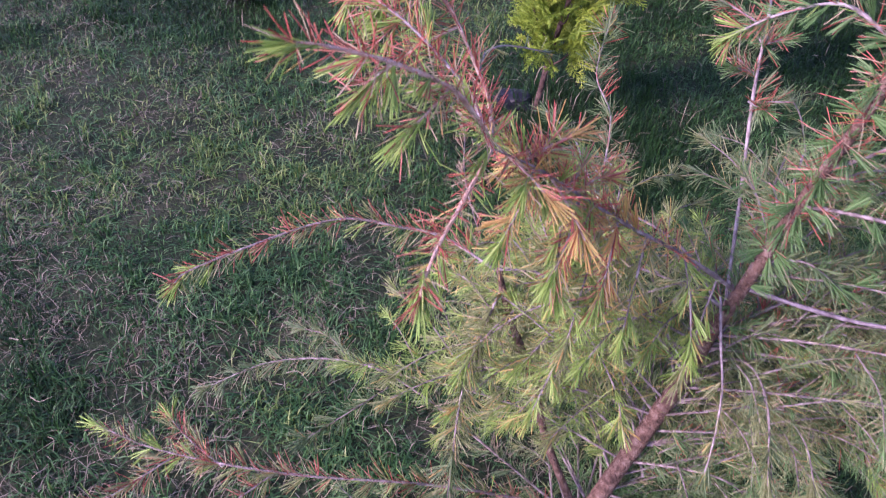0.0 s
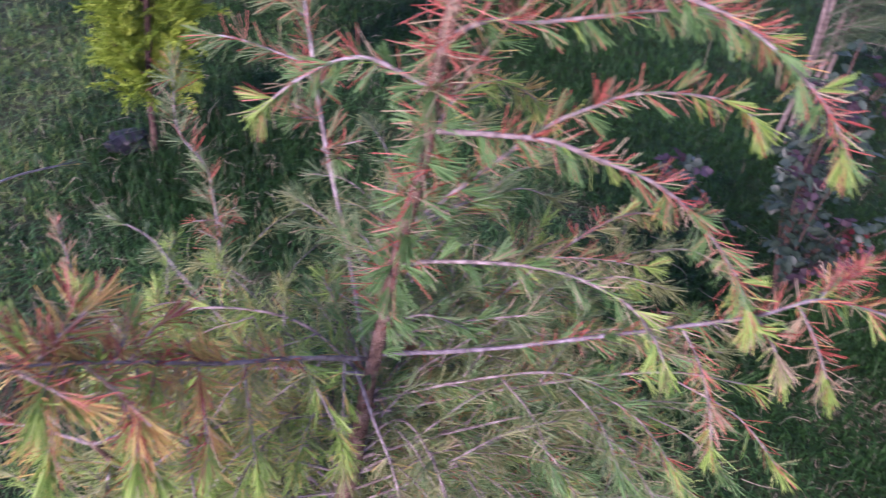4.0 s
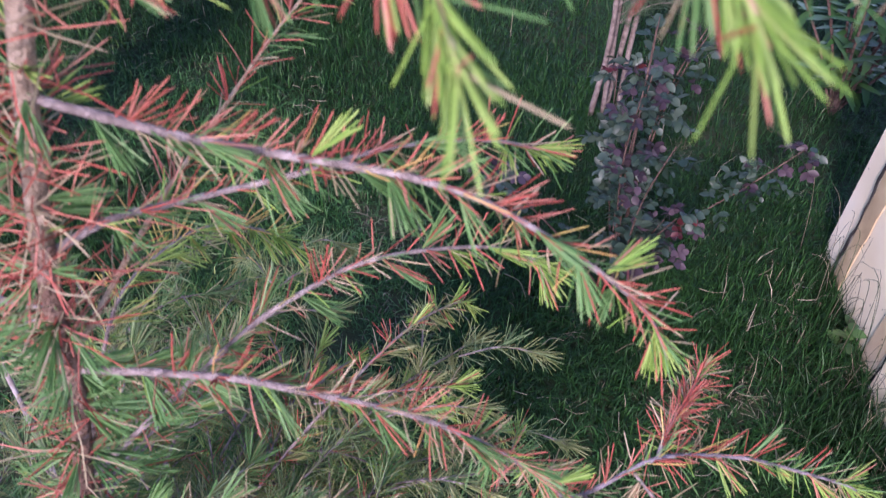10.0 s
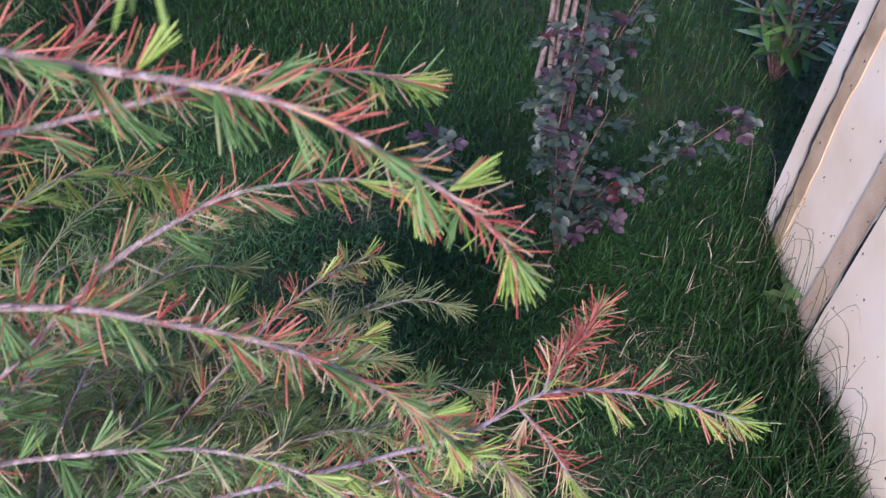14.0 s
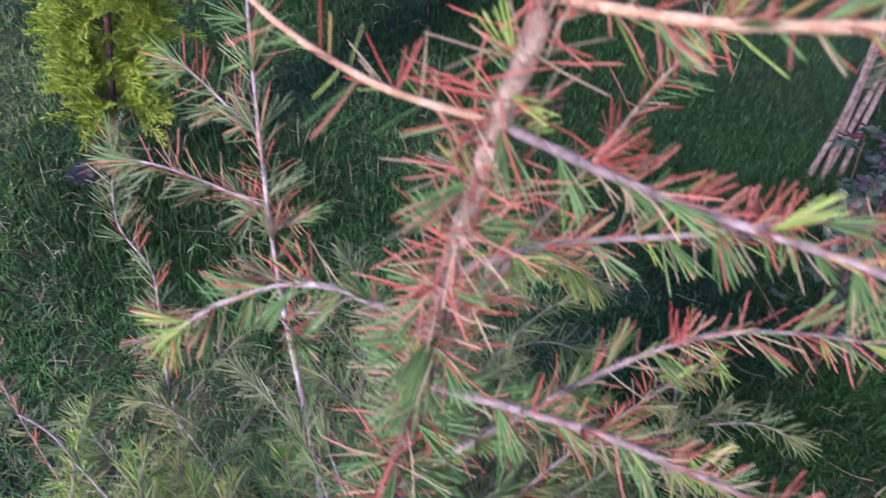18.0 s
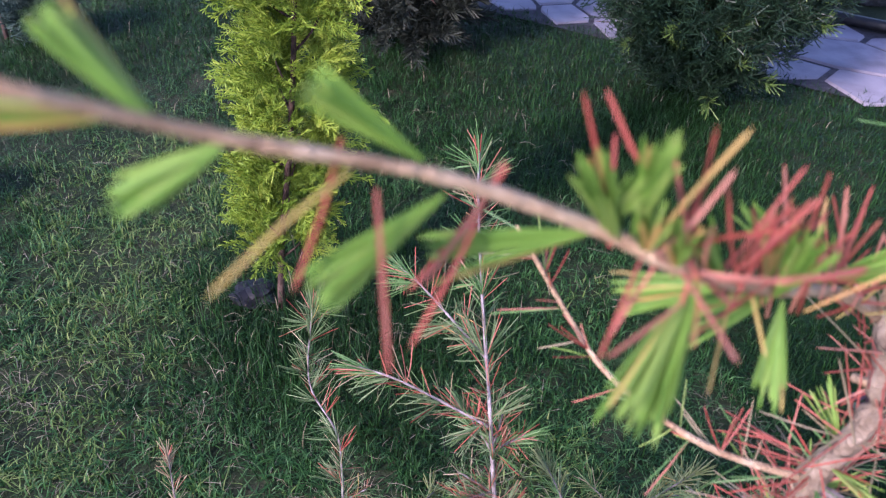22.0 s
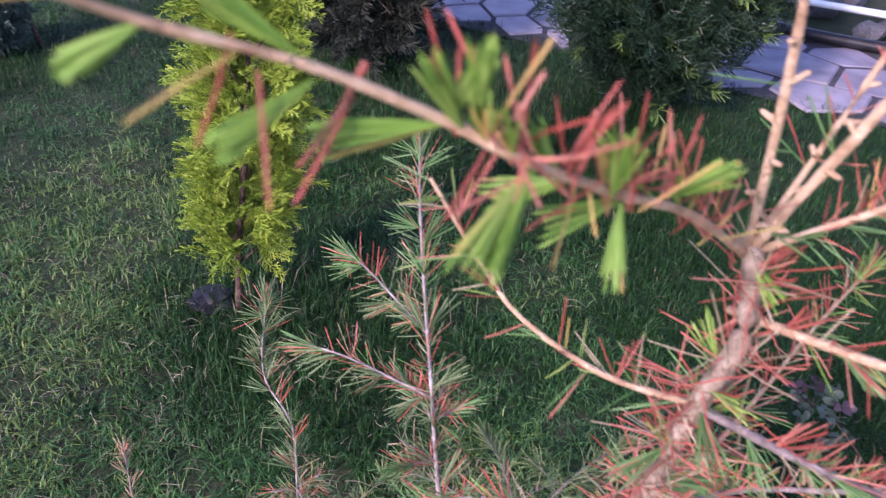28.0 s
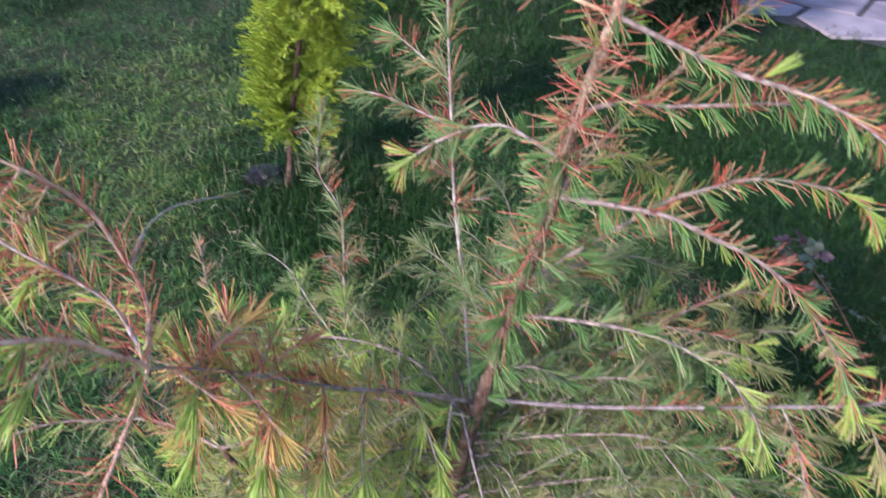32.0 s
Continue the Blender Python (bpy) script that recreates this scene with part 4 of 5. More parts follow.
thuja_at = np.array([0.395, 2.60, ground_z(0.395, 2.60)])
thuja = base_of("thuja_tree", thuja_at, "slender yellow-green thuja with dark stem, growing in the lawn", "tree")
st = Stock()
STEM = curve([(0, 0, -0.02), (0.03, -0.01, 0.25), (0.09, -0.04, 0.62), (0.14, -0.05, 1.0), (0.18, -0.05, 1.45)])
tube(st, STEM, 0.011, 0.005, 8, knots=0.15)
part("trunk", st, DARK_BARK, thuja, "dark reddish-brown thin trunk", smooth=True)
for q in range(14):
    z, az = 0.2 + 0.085 * q, q * 2.4
    c = np.array([np.interp(z, STEM[:, 2], STEM[:, p]) for p in range(2)])
    st = Stock()
    d = np.array([math.cos(az), math.sin(az)]) * 0.11
    tube(st, curve([(*c, z), (*(c + d * 0.6), z + 0.05), (*(c + d), z + 0.13)]), 0.004, 0.0018, 5)
    part("limb", st, DARK_BARK, thuja, smooth=True)
sprays = [spray_mesh(s) for s in range(6)]
for n in range(460):
    z = 0.27 + 1.19 * (n + 0.5) / 460
    az = n * 2.39996 + rng.uniform(-0.4, 0.4)
    c = np.array([np.interp(z, STEM[:, 2], STEM[:, q]) for q in range(2)])
    rad = (0.142 if z > 0.38 else 0.10 + 0.042 * (z - 0.27) / 0.11) * (1 - 0.45 * max(0, z - 0.8)) * rng.uniform(0.3, 1.0) ** 0.6
    if math.sin(az) < -0.78 and z < 1.15:
        if rng.random() < 0.8:
            continue
    d = np.array([math.cos(az), math.sin(az)])
    piece("spray", sprays[n % 6], thuja, Matrix.LocRotScale((*(c + d * rad * 0.78), z - 0.04), Euler((radians(rng.uniform(25, 80)), rng.uniform(-0.9, 0.9), az - math.pi / 2 + rng.uniform(-0.8, 0.8))), [rng.uniform(0.8, 1.5)] * 3))


# crumpled black lump standing in for the dark hollow and plastic at the thuja foot
bm = bmesh.new()
bmesh.ops.create_icosphere(bm, subdivisions=3, radius=1.0)
for v in bm.verts:
    v.co *= 1 + 0.45 * noise.noise(v.co * 1.6) + 0.22 * noise.noise(v.co * 4.5)
    v.co.x, v.co.y, v.co.z = v.co.x * 0.075, v.co.y * 0.06, max(-0.01, v.co.z * 0.035)
me = bpy.data.meshes.new("hollow_and_pot")
bm.to_mesh(me)
bm.free()
me.materials.append(HOSE)
pot = tagged(new("hollow_and_pot", me), "dark soil hollow with black plastic pot bits at the thuja foot, shaped as a black lump", "plant pot")
pot.location = (0.33, 2.68, ground_z(0.33, 2.68) + 0.008)


# ---- rose shrub ----
def leaf_mesh(name, long_, wide, mat, fold=0.15, tooth=0.0):
    st = Stock()
    ts = np.linspace(0, 1, 7)
    w = wide * np.sin(np.pi * np.clip(ts * 0.93 + 0.06, 0, 1)) ** 0.75 * (1 - 0.25 * ts)
    mid = np.stack([np.zeros(7), ts * long_, -0.12 * long_ * ts ** 2], -1)
    v = np.concatenate([mid, mid + np.stack([w, np.zeros(7), w * fold * 1.6], -1), mid + np.stack([-w, np.zeros(7), w * fold * 1.6], -1)])
    v = np.vstack([v, v - (0, 0, 0.0005)])
    f = []
    for i in range(6):
        for o, flip in ((7, 0), (14, 1)):
            a, b, c, d = i, i + 1, o + i + 1, o + i
            tri = [(a, d, c), (a, c, b)] if not flip else [(a, c, d), (a, b, c)]
            f += tri + [(p + 21, s + 21, q + 21) for p, q, s in tri]
    st.add(v, f)
    return st.mesh(name, [mat], True)


def compound_leaf(seed, mat, size):
    """Rose leaf: a thin stalk with paired rounded leaflets and one at its end."""
    r = np.random.default_rng(seed)
    st = Stock()
    long_ = 0.085 * size
    stalk = curve([(0, 0, 0), (0, long_ * 0.5, 0.006), (0, long_, -0.008)], 4)
    tube(st, stalk, 0.0008, 0.0005, 3)
    spots = [(1.0, 0.0)] + [(u, k) for u in (0.4, 0.7, 0.93)[-2 - seed % 2:] for k in (-1, 1)]
    for u, k in spots:
        p = stalk[int(u * (len(stalk) - 1))]
        az, dip, roll = -k * r.uniform(0.8, 1.3), r.uniform(-0.6, 0.4), r.uniform(-0.8, 0.8)
        ln, wide = 0.034 * size * r.uniform(0.8, 1.15), 0.0125 * size * r.uniform(0.85, 1.15)
        ts = np.linspace(0, 1, 7)
        w = wide * np.sin(np.pi * np.clip(ts * 0.94 + 0.05, 0, 1)) ** 0.7
        bow = r.uniform(0.05, 0.25)
        mid = np.stack([np.zeros(7), ts * ln, -bow * ln * ts ** 2], -1)
        v = np.concatenate([mid, mid + np.stack([w, np.zeros(7), w * 0.3], -1), mid + np.stack([-w, np.zeros(7), w * 0.3], -1)])
        v = np.vstack([v, v - (0, 0, 0.0005)])
        f = []
        for i in range(6):
            for o, flip in ((7, 0), (14, 1)):
                a, b, c, d = i, i + 1, o + i + 1, o + i
                two = [(a, d, c), (a, c, b)] if not flip else [(a, c, d), (a, b, c)]
                f += two + [(p_ + 21, s_ + 21, q_ + 21) for p_, q_, s_ in two]
        m = np.array(Euler((dip, roll, az)).to_matrix())
        st.add(v @ m.T + p, f)
    return st.mesh("leaf", [mat], True)


rose_at = np.array([1.83, 1.17, ground_z(1.83, 1.17)])
rose = base_of("rose_shrub", rose_at, "leggy shrub with rounded grey-green and plum leaves", "shrub")
leaves = [compound_leaf(n, m, k) for n, (m, k) in enumerate(((ROSE, 0.78), (ROSE, 0.88), (ROSE, 0.65), (ROSE, 0.8), (PLUM, 0.72), (SCARLET, 0.65), (PLUM, 0.6)))]
canes = ([(0, 0, -0.02), (0.02, 0.05, 0.2), (0.08, 0.10, 0.45), (0.16, 0.16, 0.70)], [(0, 0, -0.02), (-0.03, 0.02, 0.22), (-0.06, 0.03, 0.45), (-0.03, 0.04, 0.64)], [(0.02, 0, -0.02), (0.14, -0.04, 0.16), (0.34, -0.12, 0.28), (0.46, -0.17, 0.36)],
         [(-0.02, 0.02, -0.02), (-0.12, 0.12, 0.18), (-0.22, 0.20, 0.33), (-0.28, 0.25, 0.38)], [(0, 0.02, -0.02), (0.03, 0.0, 0.12), (0.03, -0.04, 0.22), (0.0, -0.08, 0.32)], [(0.02, 0.03, 0), (0.10, 0.08, 0.3), (0.22, 0.12, 0.5), (0.30, 0.11, 0.64)])
boughs = list(canes)
for ci in (0, 1, 4, 5):
    root = np.array(canes[ci])
    boughs.append(root + np.linspace(0, 1, 4)[:, None] * rng.normal(0, 0.055, 3))
    boughs.append(root + np.linspace(0, 1, 4)[:, None] * rng.normal(0, 0.055, 3) * (1, 1, 0.4) - np.linspace(0, 1, 4)[:, None] * (0, 0, 0.12))
for ci, pts in enumerate(boughs):
    st = Stock()
    ln = curve(pts)
    tube(st, ln, 0.0035, 0.0014, 6, knots=0.15)
    part("cane", st, DARK_BARK, rose, smooth=True)
    for n in range((20, 20, 26, 14, 16, 15)[ci] if ci < 6 else 13):
        u = 1 - 0.62 * rng.random() ** (1.6 if ci in (2, 3) else 1.0)
        c = ln[int(u * (len(ln) - 1))]
        az = n * 2.4 + rng.uniform(-0.5, 0.5)
        young = u > 0.85 and rng.random() < 0.45
        which = (4, 6, 4, 6, 4, 6, 5)[int(rng.integers(0, 7))] if young else int(rng.integers(0, 4)) if rng.random() < 0.78 else 4
        piece("leaf", leaves[which], rose, Matrix.LocRotScale(c, Euler((rng.uniform(-0.25, 0.7), rng.uniform(-0.4, 0.4), az)), [rng.uniform(0.75, 1.1)] * 3))

# young pine behind the rose shrub: several thin stems, soft feathery sprays from knee height up
sap_at = np.array([2.45, 1.75, ground_z(2.45, 1.75)])
sapling = base_of("pine_sapling", sap_at, "young pine with thin pinkish-grey stems and feathery grey-green needles", "tree")
FEATHER = [GREY_BARK, SOFTPINE]
pine_stems = [curve(p) for p in ([(0, 0, -0.02), (0.0, 0.02, 0.5), (0.02, 0.05, 1.2), (0.0, 0.1, 2.0)], [(0.04, 0.02, -0.02), (0.05, 0.0, 0.5), (0.10, 0.02, 1.2), (0.2, 0.05, 2.0)], [(-0.03, 0.03, -0.02), (-0.04, 0.0, 0.4), (-0.09, 0.04, 1.0), (-0.2, 0.06, 1.7)], [(0.07, -0.01, -0.02), (0.09, 0.0, 0.4), (0.17, -0.03, 1.0), (0.26, -0.02, 1.6)])]
for ln in pine_stems:
    st = Stock()
    tube(st, ln, 0.010, 0.005, 8, knots=0.12)
    part("stem", st, GREY_BARK, sapling, smooth=True)
for n in range(84):
    ln = pine_stems[n % 4]
    z = 0.34 + 1.3 * ((n * 0.618) % 1)
    c = np.array([np.interp(z, ln[:, 2], ln[:, q]) for q in range(3)])
    az = n * 2.4 + rng.uniform(-0.4, 0.4)
    d = np.array([math.cos(az), math.sin(az), 0])
    reach = rng.uniform(0.14, 0.30)
    twig = curve([c, c + d * reach * 0.5 + (0, 0, 0.06), c + d * reach + (0, 0, rng.uniform(0.04, 0.14))], 4)
    st = Stock()
    tube(st, twig, 0.0022, 0.0010, 4, 0)
    k = 130
    pos = twig[rng.integers(1, len(twig), k)] + rng.normal(0, 0.006, (k, 3))
    needles(st, pos, unit(d * 0.8 + rng.normal(0, 0.55, (k, 3)) + (0, 0, 0.35)), rng.uniform(0.03, 0.065, k), 0.0016, 1, 0.12, True)
    part("feathery_spray", st, FEATHER, sapling)

# lance-leaved shrub
lance_at = np.array([3.12, 1.25, ground_z(3.12, 1.25)])
lance = base_of("evergreen_shrub", lance_at, "dark green shrub with long glossy lance-shaped leaves", "shrub")
lance_leaf = [leaf_mesh("leaf", l, w, LAUREL, 0.1) for l, w in ((0.11, 0.014), (0.09, 0.013), (0.13, 0.016))]
for s in range(17):
    az, out = s * 2.4, 0.6 + 0.5 * (s % 3)
    st = Stock()
    ln = curve([(0, 0, -0.02), (0.08 * out * math.cos(az), 0.08 * out * math.sin(az), 0.25), (0.22 * out * math.cos(az), 0.22 * out * math.sin(az), 0.6), (0.3 * out * math.cos(az), 0.3 * out * math.sin(az), 0.9)])
    tube(st, ln, 0.006, 0.003, 6)
    part("stem", st, DARK_BARK, lance, smooth=True)
    for n in range(22):
        u = 0.2 + 0.8 * n / 22
        a2 = n * 2.4 + s
        piece("leaf", lance_leaf[n % 3], lance, Matrix.LocRotScale(ln[int(u * (len(ln) - 1))], Euler((rng.uniform(-0.3, 0.6), rng.uniform(-0.3, 0.3), a2)), None))


# ---- needle bushes ----
def tuft_mesh(seed, long_, n, thick, mats, tip=0.15):
    st = Stock()
    r = np.random.default_rng(seed)
    axis_ = curve([(0, 0, 0), (0, long_ * 0.5, long_ * 0.08), (0, long_, 0)], 4)
    tube(st, axis_, 0.003, 0.0015, 4, 0)
    for c in np.linspace(0.1, 1.0, n):
        p = axis_[int(c * (len(axis_) - 1))]
        k = 6
        needles(st, np.tile(p, (k, 1)), cone((0, 1, 0.1), 65, k), r.uniform(0.7, 1.1, k) * long_ * 0.3, thick, 1 if c > 1 - tip else 0, 0.1, True)
    return st.mesh("tuft", mats)


def bush(name, label, place, wide, high, foot, tufts, n, limbs, bark, inner=0):
    top = base_of(name, place, label, "shrub")
    st = Stock()
    tube(st, curve([(0, 0, -0.03), (0.01, 0, high * 0.3), (0.0, 0.02, high * 0.8)]), 0.022, 0.008, 8, knots=0.1)
    part("trunk", st, bark, top, smooth=True)
    for q in range(limbs):
        az, z = q * 2.4, foot + (high - foot) * 0.7 * q / limbs
        st = Stock()
        d = np.array([math.cos(az), math.sin(az), 0]) * wide * 0.8
        tube(st, curve([(0, 0, z), d * 0.5 + (0, 0, z + 0.04), d + (0, 0, z + 0.02)]), 0.006, 0.002, 5)
        part("limb", st, bark, top, smooth=True)
    for q in range(n):
        u = (q + 0.5) / n
        z = foot + (high - foot) * u
        az = q * 2.39996 + rng.uniform(-0.5, 0.5)
        fat = wide * min(1.0, 0.45 + 1.6 * u) * (1 - max(0, u - 0.55) * 1.3) * (0.8 + 0.25 * math.sin(az * 3 + z * 9))
        rad = fat * rng.uniform(0.35, 1.0) ** 0.6
        m = Matrix.LocRotScale((math.cos(az) * rad * 0.8, math.sin(az) * rad * 0.8, z), Euler((rng.uniform(-0.2, 0.9), 0, az - math.pi / 2 + rng.uniform(-0.6, 0.6))), [rng.uniform(0.75, 1.3)] * 3)
        piece("tuft", tufts[q % len(tufts)], top, m)
    if inner:
        st = Stock()
        for q in range(inner):
            u, az = rng.random(), rng.uniform(0, 6.283)
            fat = wide * min(1.0, 0.5 + 1.6 * u) * (1 - max(0, u - 0.55) * 1.3) * rng.uniform(0.2, 0.95)
            c = np.array([math.cos(az) * fat, math.sin(az) * fat, foot + (high - foot) * u])
            needles(st, np.tile(c, (14, 1)) + rng.normal(0, 0.02, (14, 3)), cone((math.cos(az), math.sin(az), 0.4), 70, 14), rng.uniform(0.03, 0.07, 14), 0.006, 0, 0.1, True)
        part("inner_needles", st, tufts[0].materials[0], top, kind="stuff")
    return top


yew_tufts = [tuft_mesh(s, 0.20, 26, 0.0042, [YEW, YEWTIP], tip) for s, tip in ((1, 0.0), (2, 0.12), (3, 0.18), (4, 0.0))]
bush("yew_bush", "dense dark green yew with pale new tips by the path", (2.62, 3.72, ground_z(2.62, 3.72)), 0.64, 1.45, 0.10, yew_tufts, 298, 8, DARK_BARK, 3200)
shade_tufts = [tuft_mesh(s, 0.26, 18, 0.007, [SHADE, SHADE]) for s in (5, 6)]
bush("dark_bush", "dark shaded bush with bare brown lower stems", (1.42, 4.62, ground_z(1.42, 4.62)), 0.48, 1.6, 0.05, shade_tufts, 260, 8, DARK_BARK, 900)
spruce_tufts = [tuft_mesh(s, 0.10, 12, 0.003, [SPRUCE, SPRUCE]) for s in (7, 8)]
bush("dwarf_spruce", "small blue-grey spruce low in the grass", (-0.42, 5.1, ground_z(-0.42, 5.1)), 0.17, 0.30, 0.05, spruce_tufts, 130, 4, DARK_BARK, 200)
lime_tufts = [tuft_mesh(s, 0.075, 10, 0.0055, [SHADE, LIME], tip) for s, tip in ((9, 0.9), (10, 0.7), (11, 0.0))]
bush("little_spruce", "little spruce with lime-green new shoots over dark needles", (-0.82, 3.47, ground_z(-0.82, 3.47)), 0.13, 0.22, 0.03, lime_tufts, 80, 3, DARK_BARK, 120)
for name, x, y, dx in (("stake", -0.62, 5.2, 0.05), ("stake", -0.22, 5.15, -0.10), ("stake", -0.85, 3.75, -0.12)):
    st = Stock()
    tube(st, curve([(0, 0, -0.03), (dx * 0.5, 0, 0.5), (dx, 0, 1.1)]), 0.013, 0.010, 7)
    ob = part(name, st, DARK_BARK, None, smooth=True)
    ob.location = (x, y, ground_z(x, y))
    tagged(ob, "thin dark wooden stake standing in the lawn", "stake")


# ---- wall ----
def slab(stock, a, b, z0, z1, depth, slot=0, bevel=0.008):
    """An upright slab from plan point a to b, its face on the line and its body behind it."""
    a, b = np.array(a, float), np.array(b, float)
    d = unit(b - a)
    nrm = np.array([-d[1], d[0]])
    if nrm[0] < 0:
        nrm = -nrm
    ring = [a + d * bevel, b - d * bevel, b + nrm * bevel, b + nrm * depth, a + nrm * depth, a + nrm * bevel]
    v = [(*p, z0) for p in ring] + [(*p, z1) for p in ring]
    f = []
    for i in range(6):
        j = (i + 1) % 6
        f += [(i, j, j + 6), (i, j + 6, i + 6)]
    f += [(6, 7 + i, 8 + i) for i in range(4)]
    stock.add(v, f, slot)


wall = base_of("wall_cream", (0, 0, 0), "cream rendered wall in panels, with ochre and tan strips near the edges", "wall", kind="structure")
GZ = -0.16
dw = unit(WALL_B - WALL_A)
nw = np.array([-dw[1], dw[0]])
nw = nw if nw[0] > 0 else -nw
for name, a, b, off in (("panel", WALL_A + dw * 0.0, WALL_B - dw * 0.005, 0.0), ("panel", WALL_B + dw * 0.005, WALL_C, -0.012)):
    st = Stock()
    slab(st, a + nw * off, b + nw * off, GZ, 2.6, 0.16)
    part(name, st, STUCCO, wall, "smooth cream painted render")
st = Stock()
slab(st, WALL_A + dw * 0.02 + nw * 0.03, WALL_C + nw * 0.03, GZ, 2.59, 0.12)
part("core", st, GAP, wall, "dark gap between the panels")
# ochre and tan strips darker than the panel face, and the dark cracks
for s0, s1, mat in ((0.112, 0.178, OCHRE), (0.098, 0.105, GAP), (0.415, 0.484, TAN), (0.489, 0.499, GAP)):
    st = Stock()
    off = -0.004 if s1 < 0.5 else -0.0142
    zs = np.linspace(GZ, 2.58, 90)
    lo = s0 + np.array([0.018 * noise.noise((z * 1.7, s0 * 31, 2)) + 0.010 * noise.noise((z * 5, s0 * 50, 0)) + 0.005 * noise.noise((z * 23, s0 * 9, 3)) for z in zs])
    hi = (lo + 0.007 if mat is GAP and s1 < 0.2 else s1) + np.array([0.018 * noise.noise((z * 1.7, s1 * 31, 4)) * (s1 < 0.4) * (mat is not GAP) + 0.014 * noise.noise((z * 4, s1 * 50, 7)) + 0.006 * noise.noise((z * 19, s1 * 9, 5)) for z in zs])
    if mat is GAP:
        jag = np.array([0.012 * noise.noise((z * 14, s0 * 7, 11)) + 0.006 * noise.noise((z * 37, s0 * 5, 13)) for z in zs])
        lo, hi = lo + jag, hi + jag + 0.003
    v = []
    for a, b, z in zip(lo, hi, zs):
        for q, deep in ((a, 0.003), (a, 0.0), (b, 0.0), (b, 0.003)):
            v.append((*(WALL_A + dw * q + nw * (off + deep)), z))
    f = []
    for n in range(89):
        for q in range(3):
            c = n * 4 + q
            f += [(c, c + 1, c + 5), (c, c + 5, c + 4)]
    st.add(v, f)
    part("edge_crack" if mat is GAP and s1 < 0.2 else "crack" if mat is GAP else "darker_strip", st, mat, wall, "ragged upright strip darker than the cream render" if mat is not GAP else "ragged dark crack between the panels")
specks = Stock()
for n in range(130):
    q, z = rng.uniform(0.02, 1.1), rng.uniform(-0.05, 0.9)
    c = np.array([*(WALL_A + dw * q + nw * (-0.006 if q < 0.495 else -0.018)), z])
    r = rng.uniform(0.0012, 0.0035)
    ang = np.arange(6) * 1.047
    ring = [c + np.array([*(dw * math.cos(t) * r), math.sin(t) * r * 1.4]) for t in ang]
    specks.add([c - np.array([*nw, 0]) * 0.0008, *ring], [(0, 1 + k, 1 + (k + 1) % 6) for k in range(6)])
part("specks", specks, GAP, wall, "small dark chips in the paint", kind="stuff")

# thin dry stalks and a weed at the wall foot
stalks = Stock()
for n in range(70):
    q = rng.uniform(0.0, 1.0)
    p = WALL_A + dw * q - nw * rng.uniform(0.02, 0.09)
    g = ground_z(*p)
    side = dw * rng.uniform(-0.12, 0.12) - nw * rng.uniform(-0.02, 0.06)
    h = rng.uniform(0.10, 0.30)
    tube(stalks, curve([(*p, g - 0.01), (*(p + side * 0.4), g + h * 0.6), (*(p + side), g + h), (*(p + side * 1.7), g + h * rng.uniform(0.75, 1.1))], 3), 0.0011, 0.0005, 3, 0 if rng.random() < 0.6 else 1)
tagged(part("grass_stalks", stalks, [LUSH_SHADED, STRAW]), "thin arching grass stalks along the wall foot", "grass", kind="stuff")
weed_at = np.array([2.12, 0.66, ground_z(2.12, 0.66)])
weed = base_of("weed", weed_at, "small bright green broad-leaved weed by the wall", "plant")
weed_leaf = leaf_mesh("leaf", 0.055, 0.022, LAUREL, 0.08)
for n in range(7):
    piece("leaf", weed_leaf, weed, Matrix.LocRotScale((0, 0, 0.005 + 0.016 * n), Euler((0.5 - 0.05 * n, 0.2, n * 2.4)), [1.0 - 0.06 * n] * 3))


# ---- flagstone path ----
def path_xy(u, v):
    return PU * u + PV * v


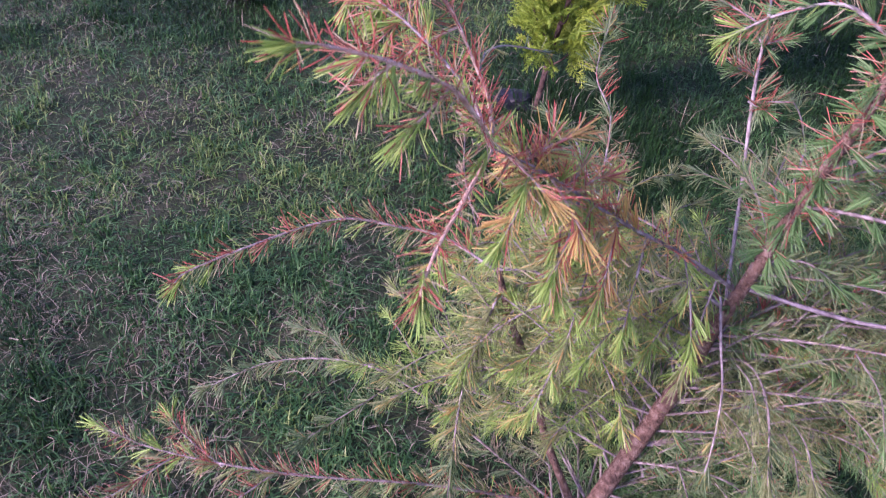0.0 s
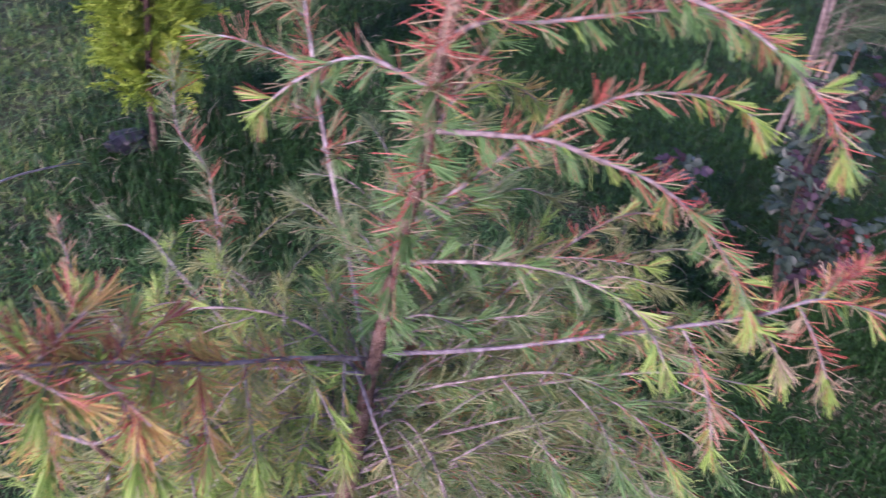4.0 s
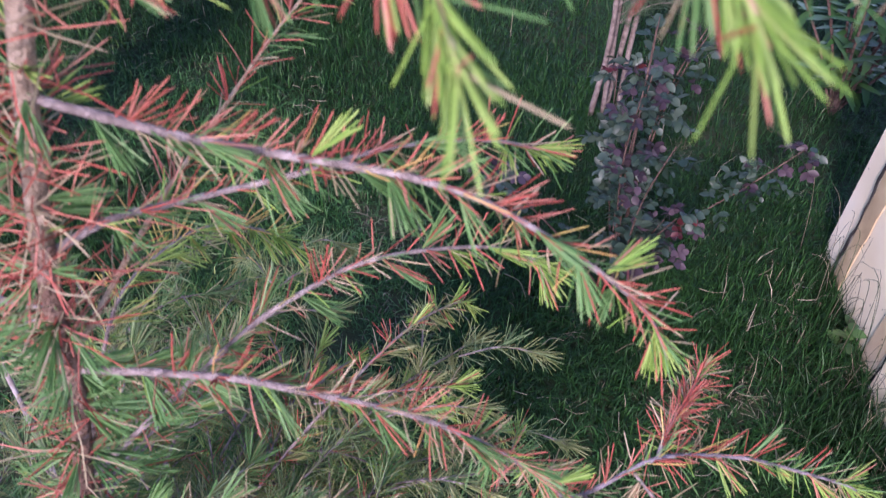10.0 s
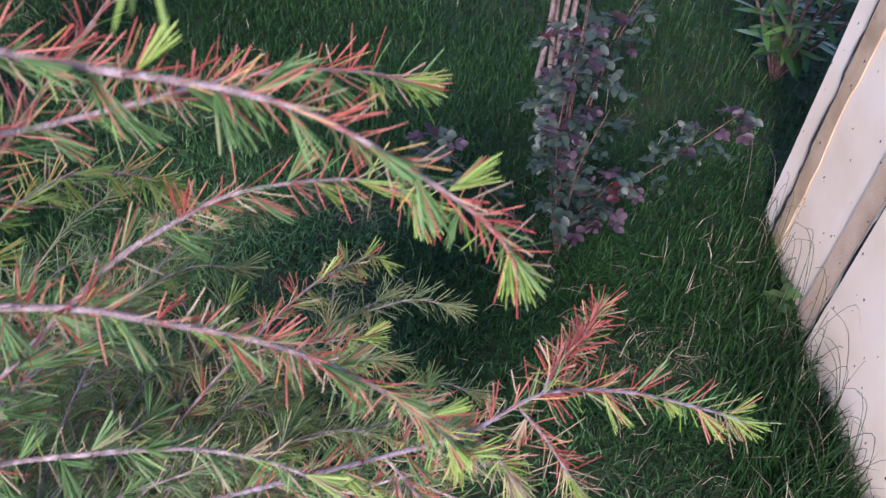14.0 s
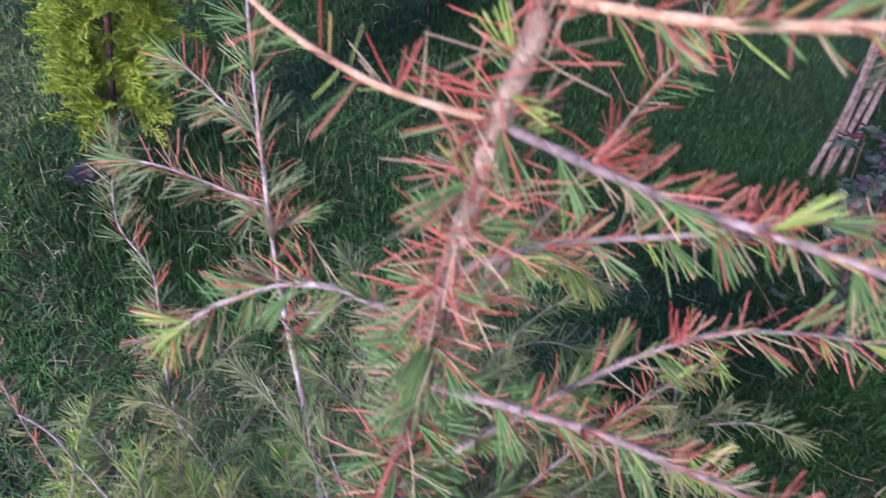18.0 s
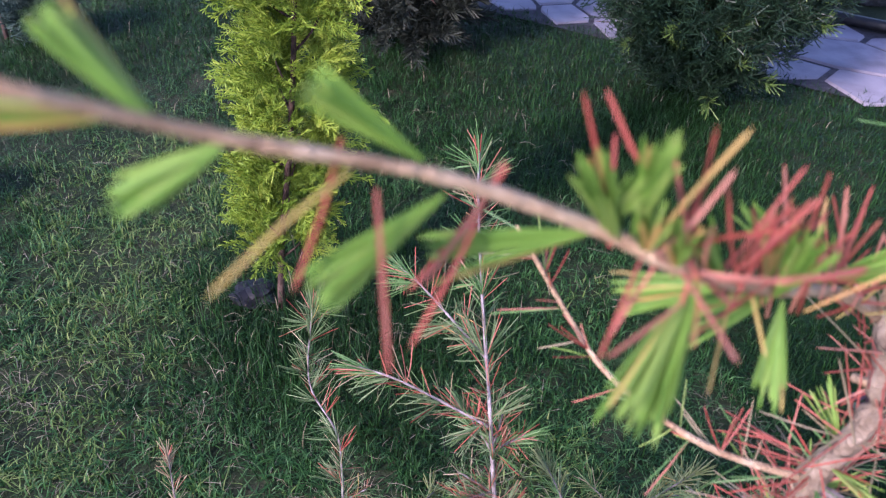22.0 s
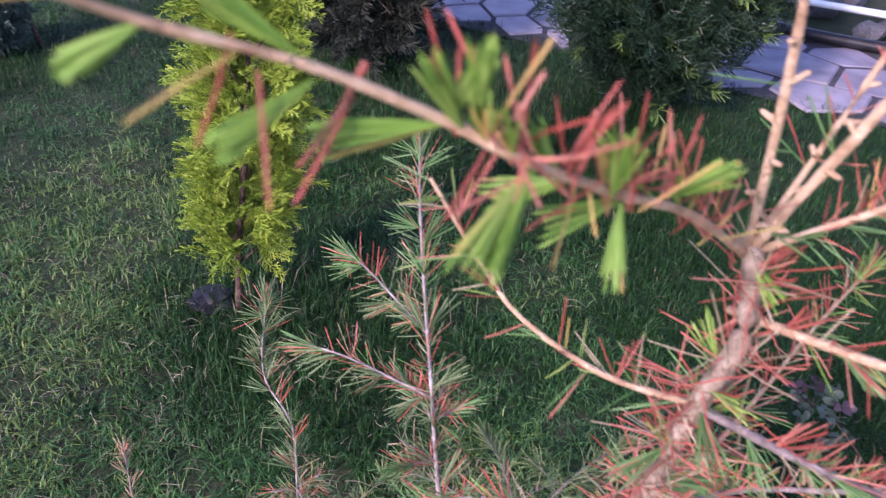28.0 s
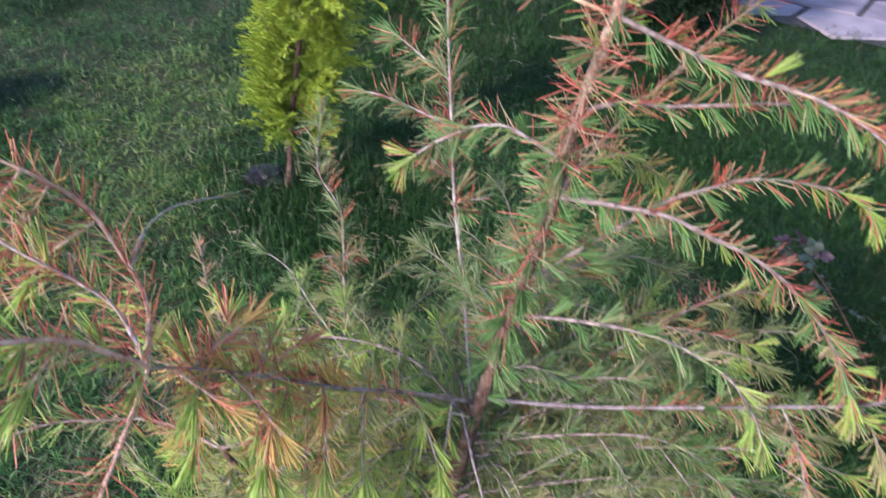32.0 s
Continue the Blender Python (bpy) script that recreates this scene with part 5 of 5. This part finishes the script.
paving = Stock()
corners = [path_xy(-4.5, NEAR_V - 0.05), path_xy(3.0, NEAR_V - 0.05), path_xy(3.0, FAR_V + 0.05), path_xy(-4.5, FAR_V + 0.05)]
paving.add([(*c, ground_z(*c) + 0.004) for c in corners], [(0, 1, 2), (0, 2, 3)])
pave = tagged(part("pavement", paving, JOINT), "path of irregular mauve-grey flagstones with dark mortar joints", "path", kind="structure")
du, rows_ = 0.42, 3
for row in range(rows_):
    v0 = NEAR_V + (FAR_V - NEAR_V) * row / rows_
    v1 = NEAR_V + (FAR_V - NEAR_V) * (row + 1) / rows_
    for c in range(20):
        u0 = -4.4 + (c + 0.5 * (row % 2)) * du
        jit = lambda a, b: np.array([a + 0.10 * math.sin(a * 17 + b * 31), b + 0.07 * math.sin(a * 29 + b * 13)])
        vm, hv = (v0 + v1) / 2, (v1 - v0) / 6
        ring = [jit(u0, v0 + hv), jit(u0 + du / 2, v0 - hv), jit(u0 + du, v0 + hv), jit(u0 + du, v1 - hv), jit(u0 + du / 2, v1 + hv), jit(u0, v1 - hv)]
        mid = sum(ring) / 6
        ring = [mid + (p - mid) * (1 - 0.016 / max(0.05, np.linalg.norm(p - mid))) for p in ring]
        inner = [mid + (p - mid) * 0.95 for p in ring]
        lift = 0.012 + 0.004 * math.sin(u0 * 7 + row)
        v = [(*path_xy(*p), ground_z(*path_xy(*p)) + 0.002) for p in ring] + [(*path_xy(*p), ground_z(*path_xy(*p)) + lift) for p in inner]
        f = []
        for i in range(6):
            j = (i + 1) % 6
            f += [(i, j, j + 6), (i, j + 6, i + 6)]
        f += [(6, 7 + i, 8 + i) for i in range(4)]
        st = Stock()
        st.add(v, f)
        part("flagstone", st, FLAG, pave)

# pipe, hose and rocks past the path
st = Stock()
a, b = np.array([4.05, 4.70]), np.array([5.3, 3.3])
tube(st, curve([(*a, ground_z(*a) + 0.10), (*((a + b) / 2), ground_z(*((a + b) / 2)) + 0.11), (*b, ground_z(*b) + 0.10)]), 0.022, 0.022, 10)
tagged(part("water_pipe", st, PIPE, smooth=True), "white plastic water pipe lying along the rocks", "pipe")
st = Stock()
hose = [path_xy(u, FAR_V + 0.03 + 0.03 * math.sin(u * 3)) for u in np.linspace(-1.6, 2.6, 9)]
tube(st, curve([(*p, ground_z(*p) + 0.045) for p in hose]), 0.035, 0.035, 10)
tagged(part("drain_hose", st, HOSE, smooth=True), "thick black flexible hose beside the flagstones", "hose")


def rock_mesh(seed):
    r = np.random.default_rng(seed)
    bm = bmesh.new()
    bmesh.ops.create_icosphere(bm, subdivisions=2, radius=1.0)
    o = Vector(r.uniform(-9, 9, 3))
    for v in bm.verts:
        v.co *= 1 + 0.35 * noise.noise(v.co * 1.3 + o) + 0.15 * noise.noise(v.co * 3 + o)
        v.co.z *= 0.65
    me = bpy.data.meshes.new("rock")
    bm.to_mesh(me)
    bm.free()
    me.materials.append(ROCK)
    return me


rocks = [rock_mesh(s) for s in range(5)]
for n in range(46):
    p = path_xy(-3.5 + 6.0 * ((n * 0.618) % 1), FAR_V + 0.22 + 0.95 * rng.random())
    s = rng.uniform(0.08, 0.2)
    ob = new("rock", rocks[n % 5])
    ob.matrix_world = Matrix.LocRotScale((*p, ground_z(*p) + s * 0.3), Euler((0, 0, rng.uniform(0, 6.28))), (s, s * rng.uniform(0.7, 1.2), s))
    tagged(ob, "dark grey rough garden rock in a bed", "rock", "rocks past the path")
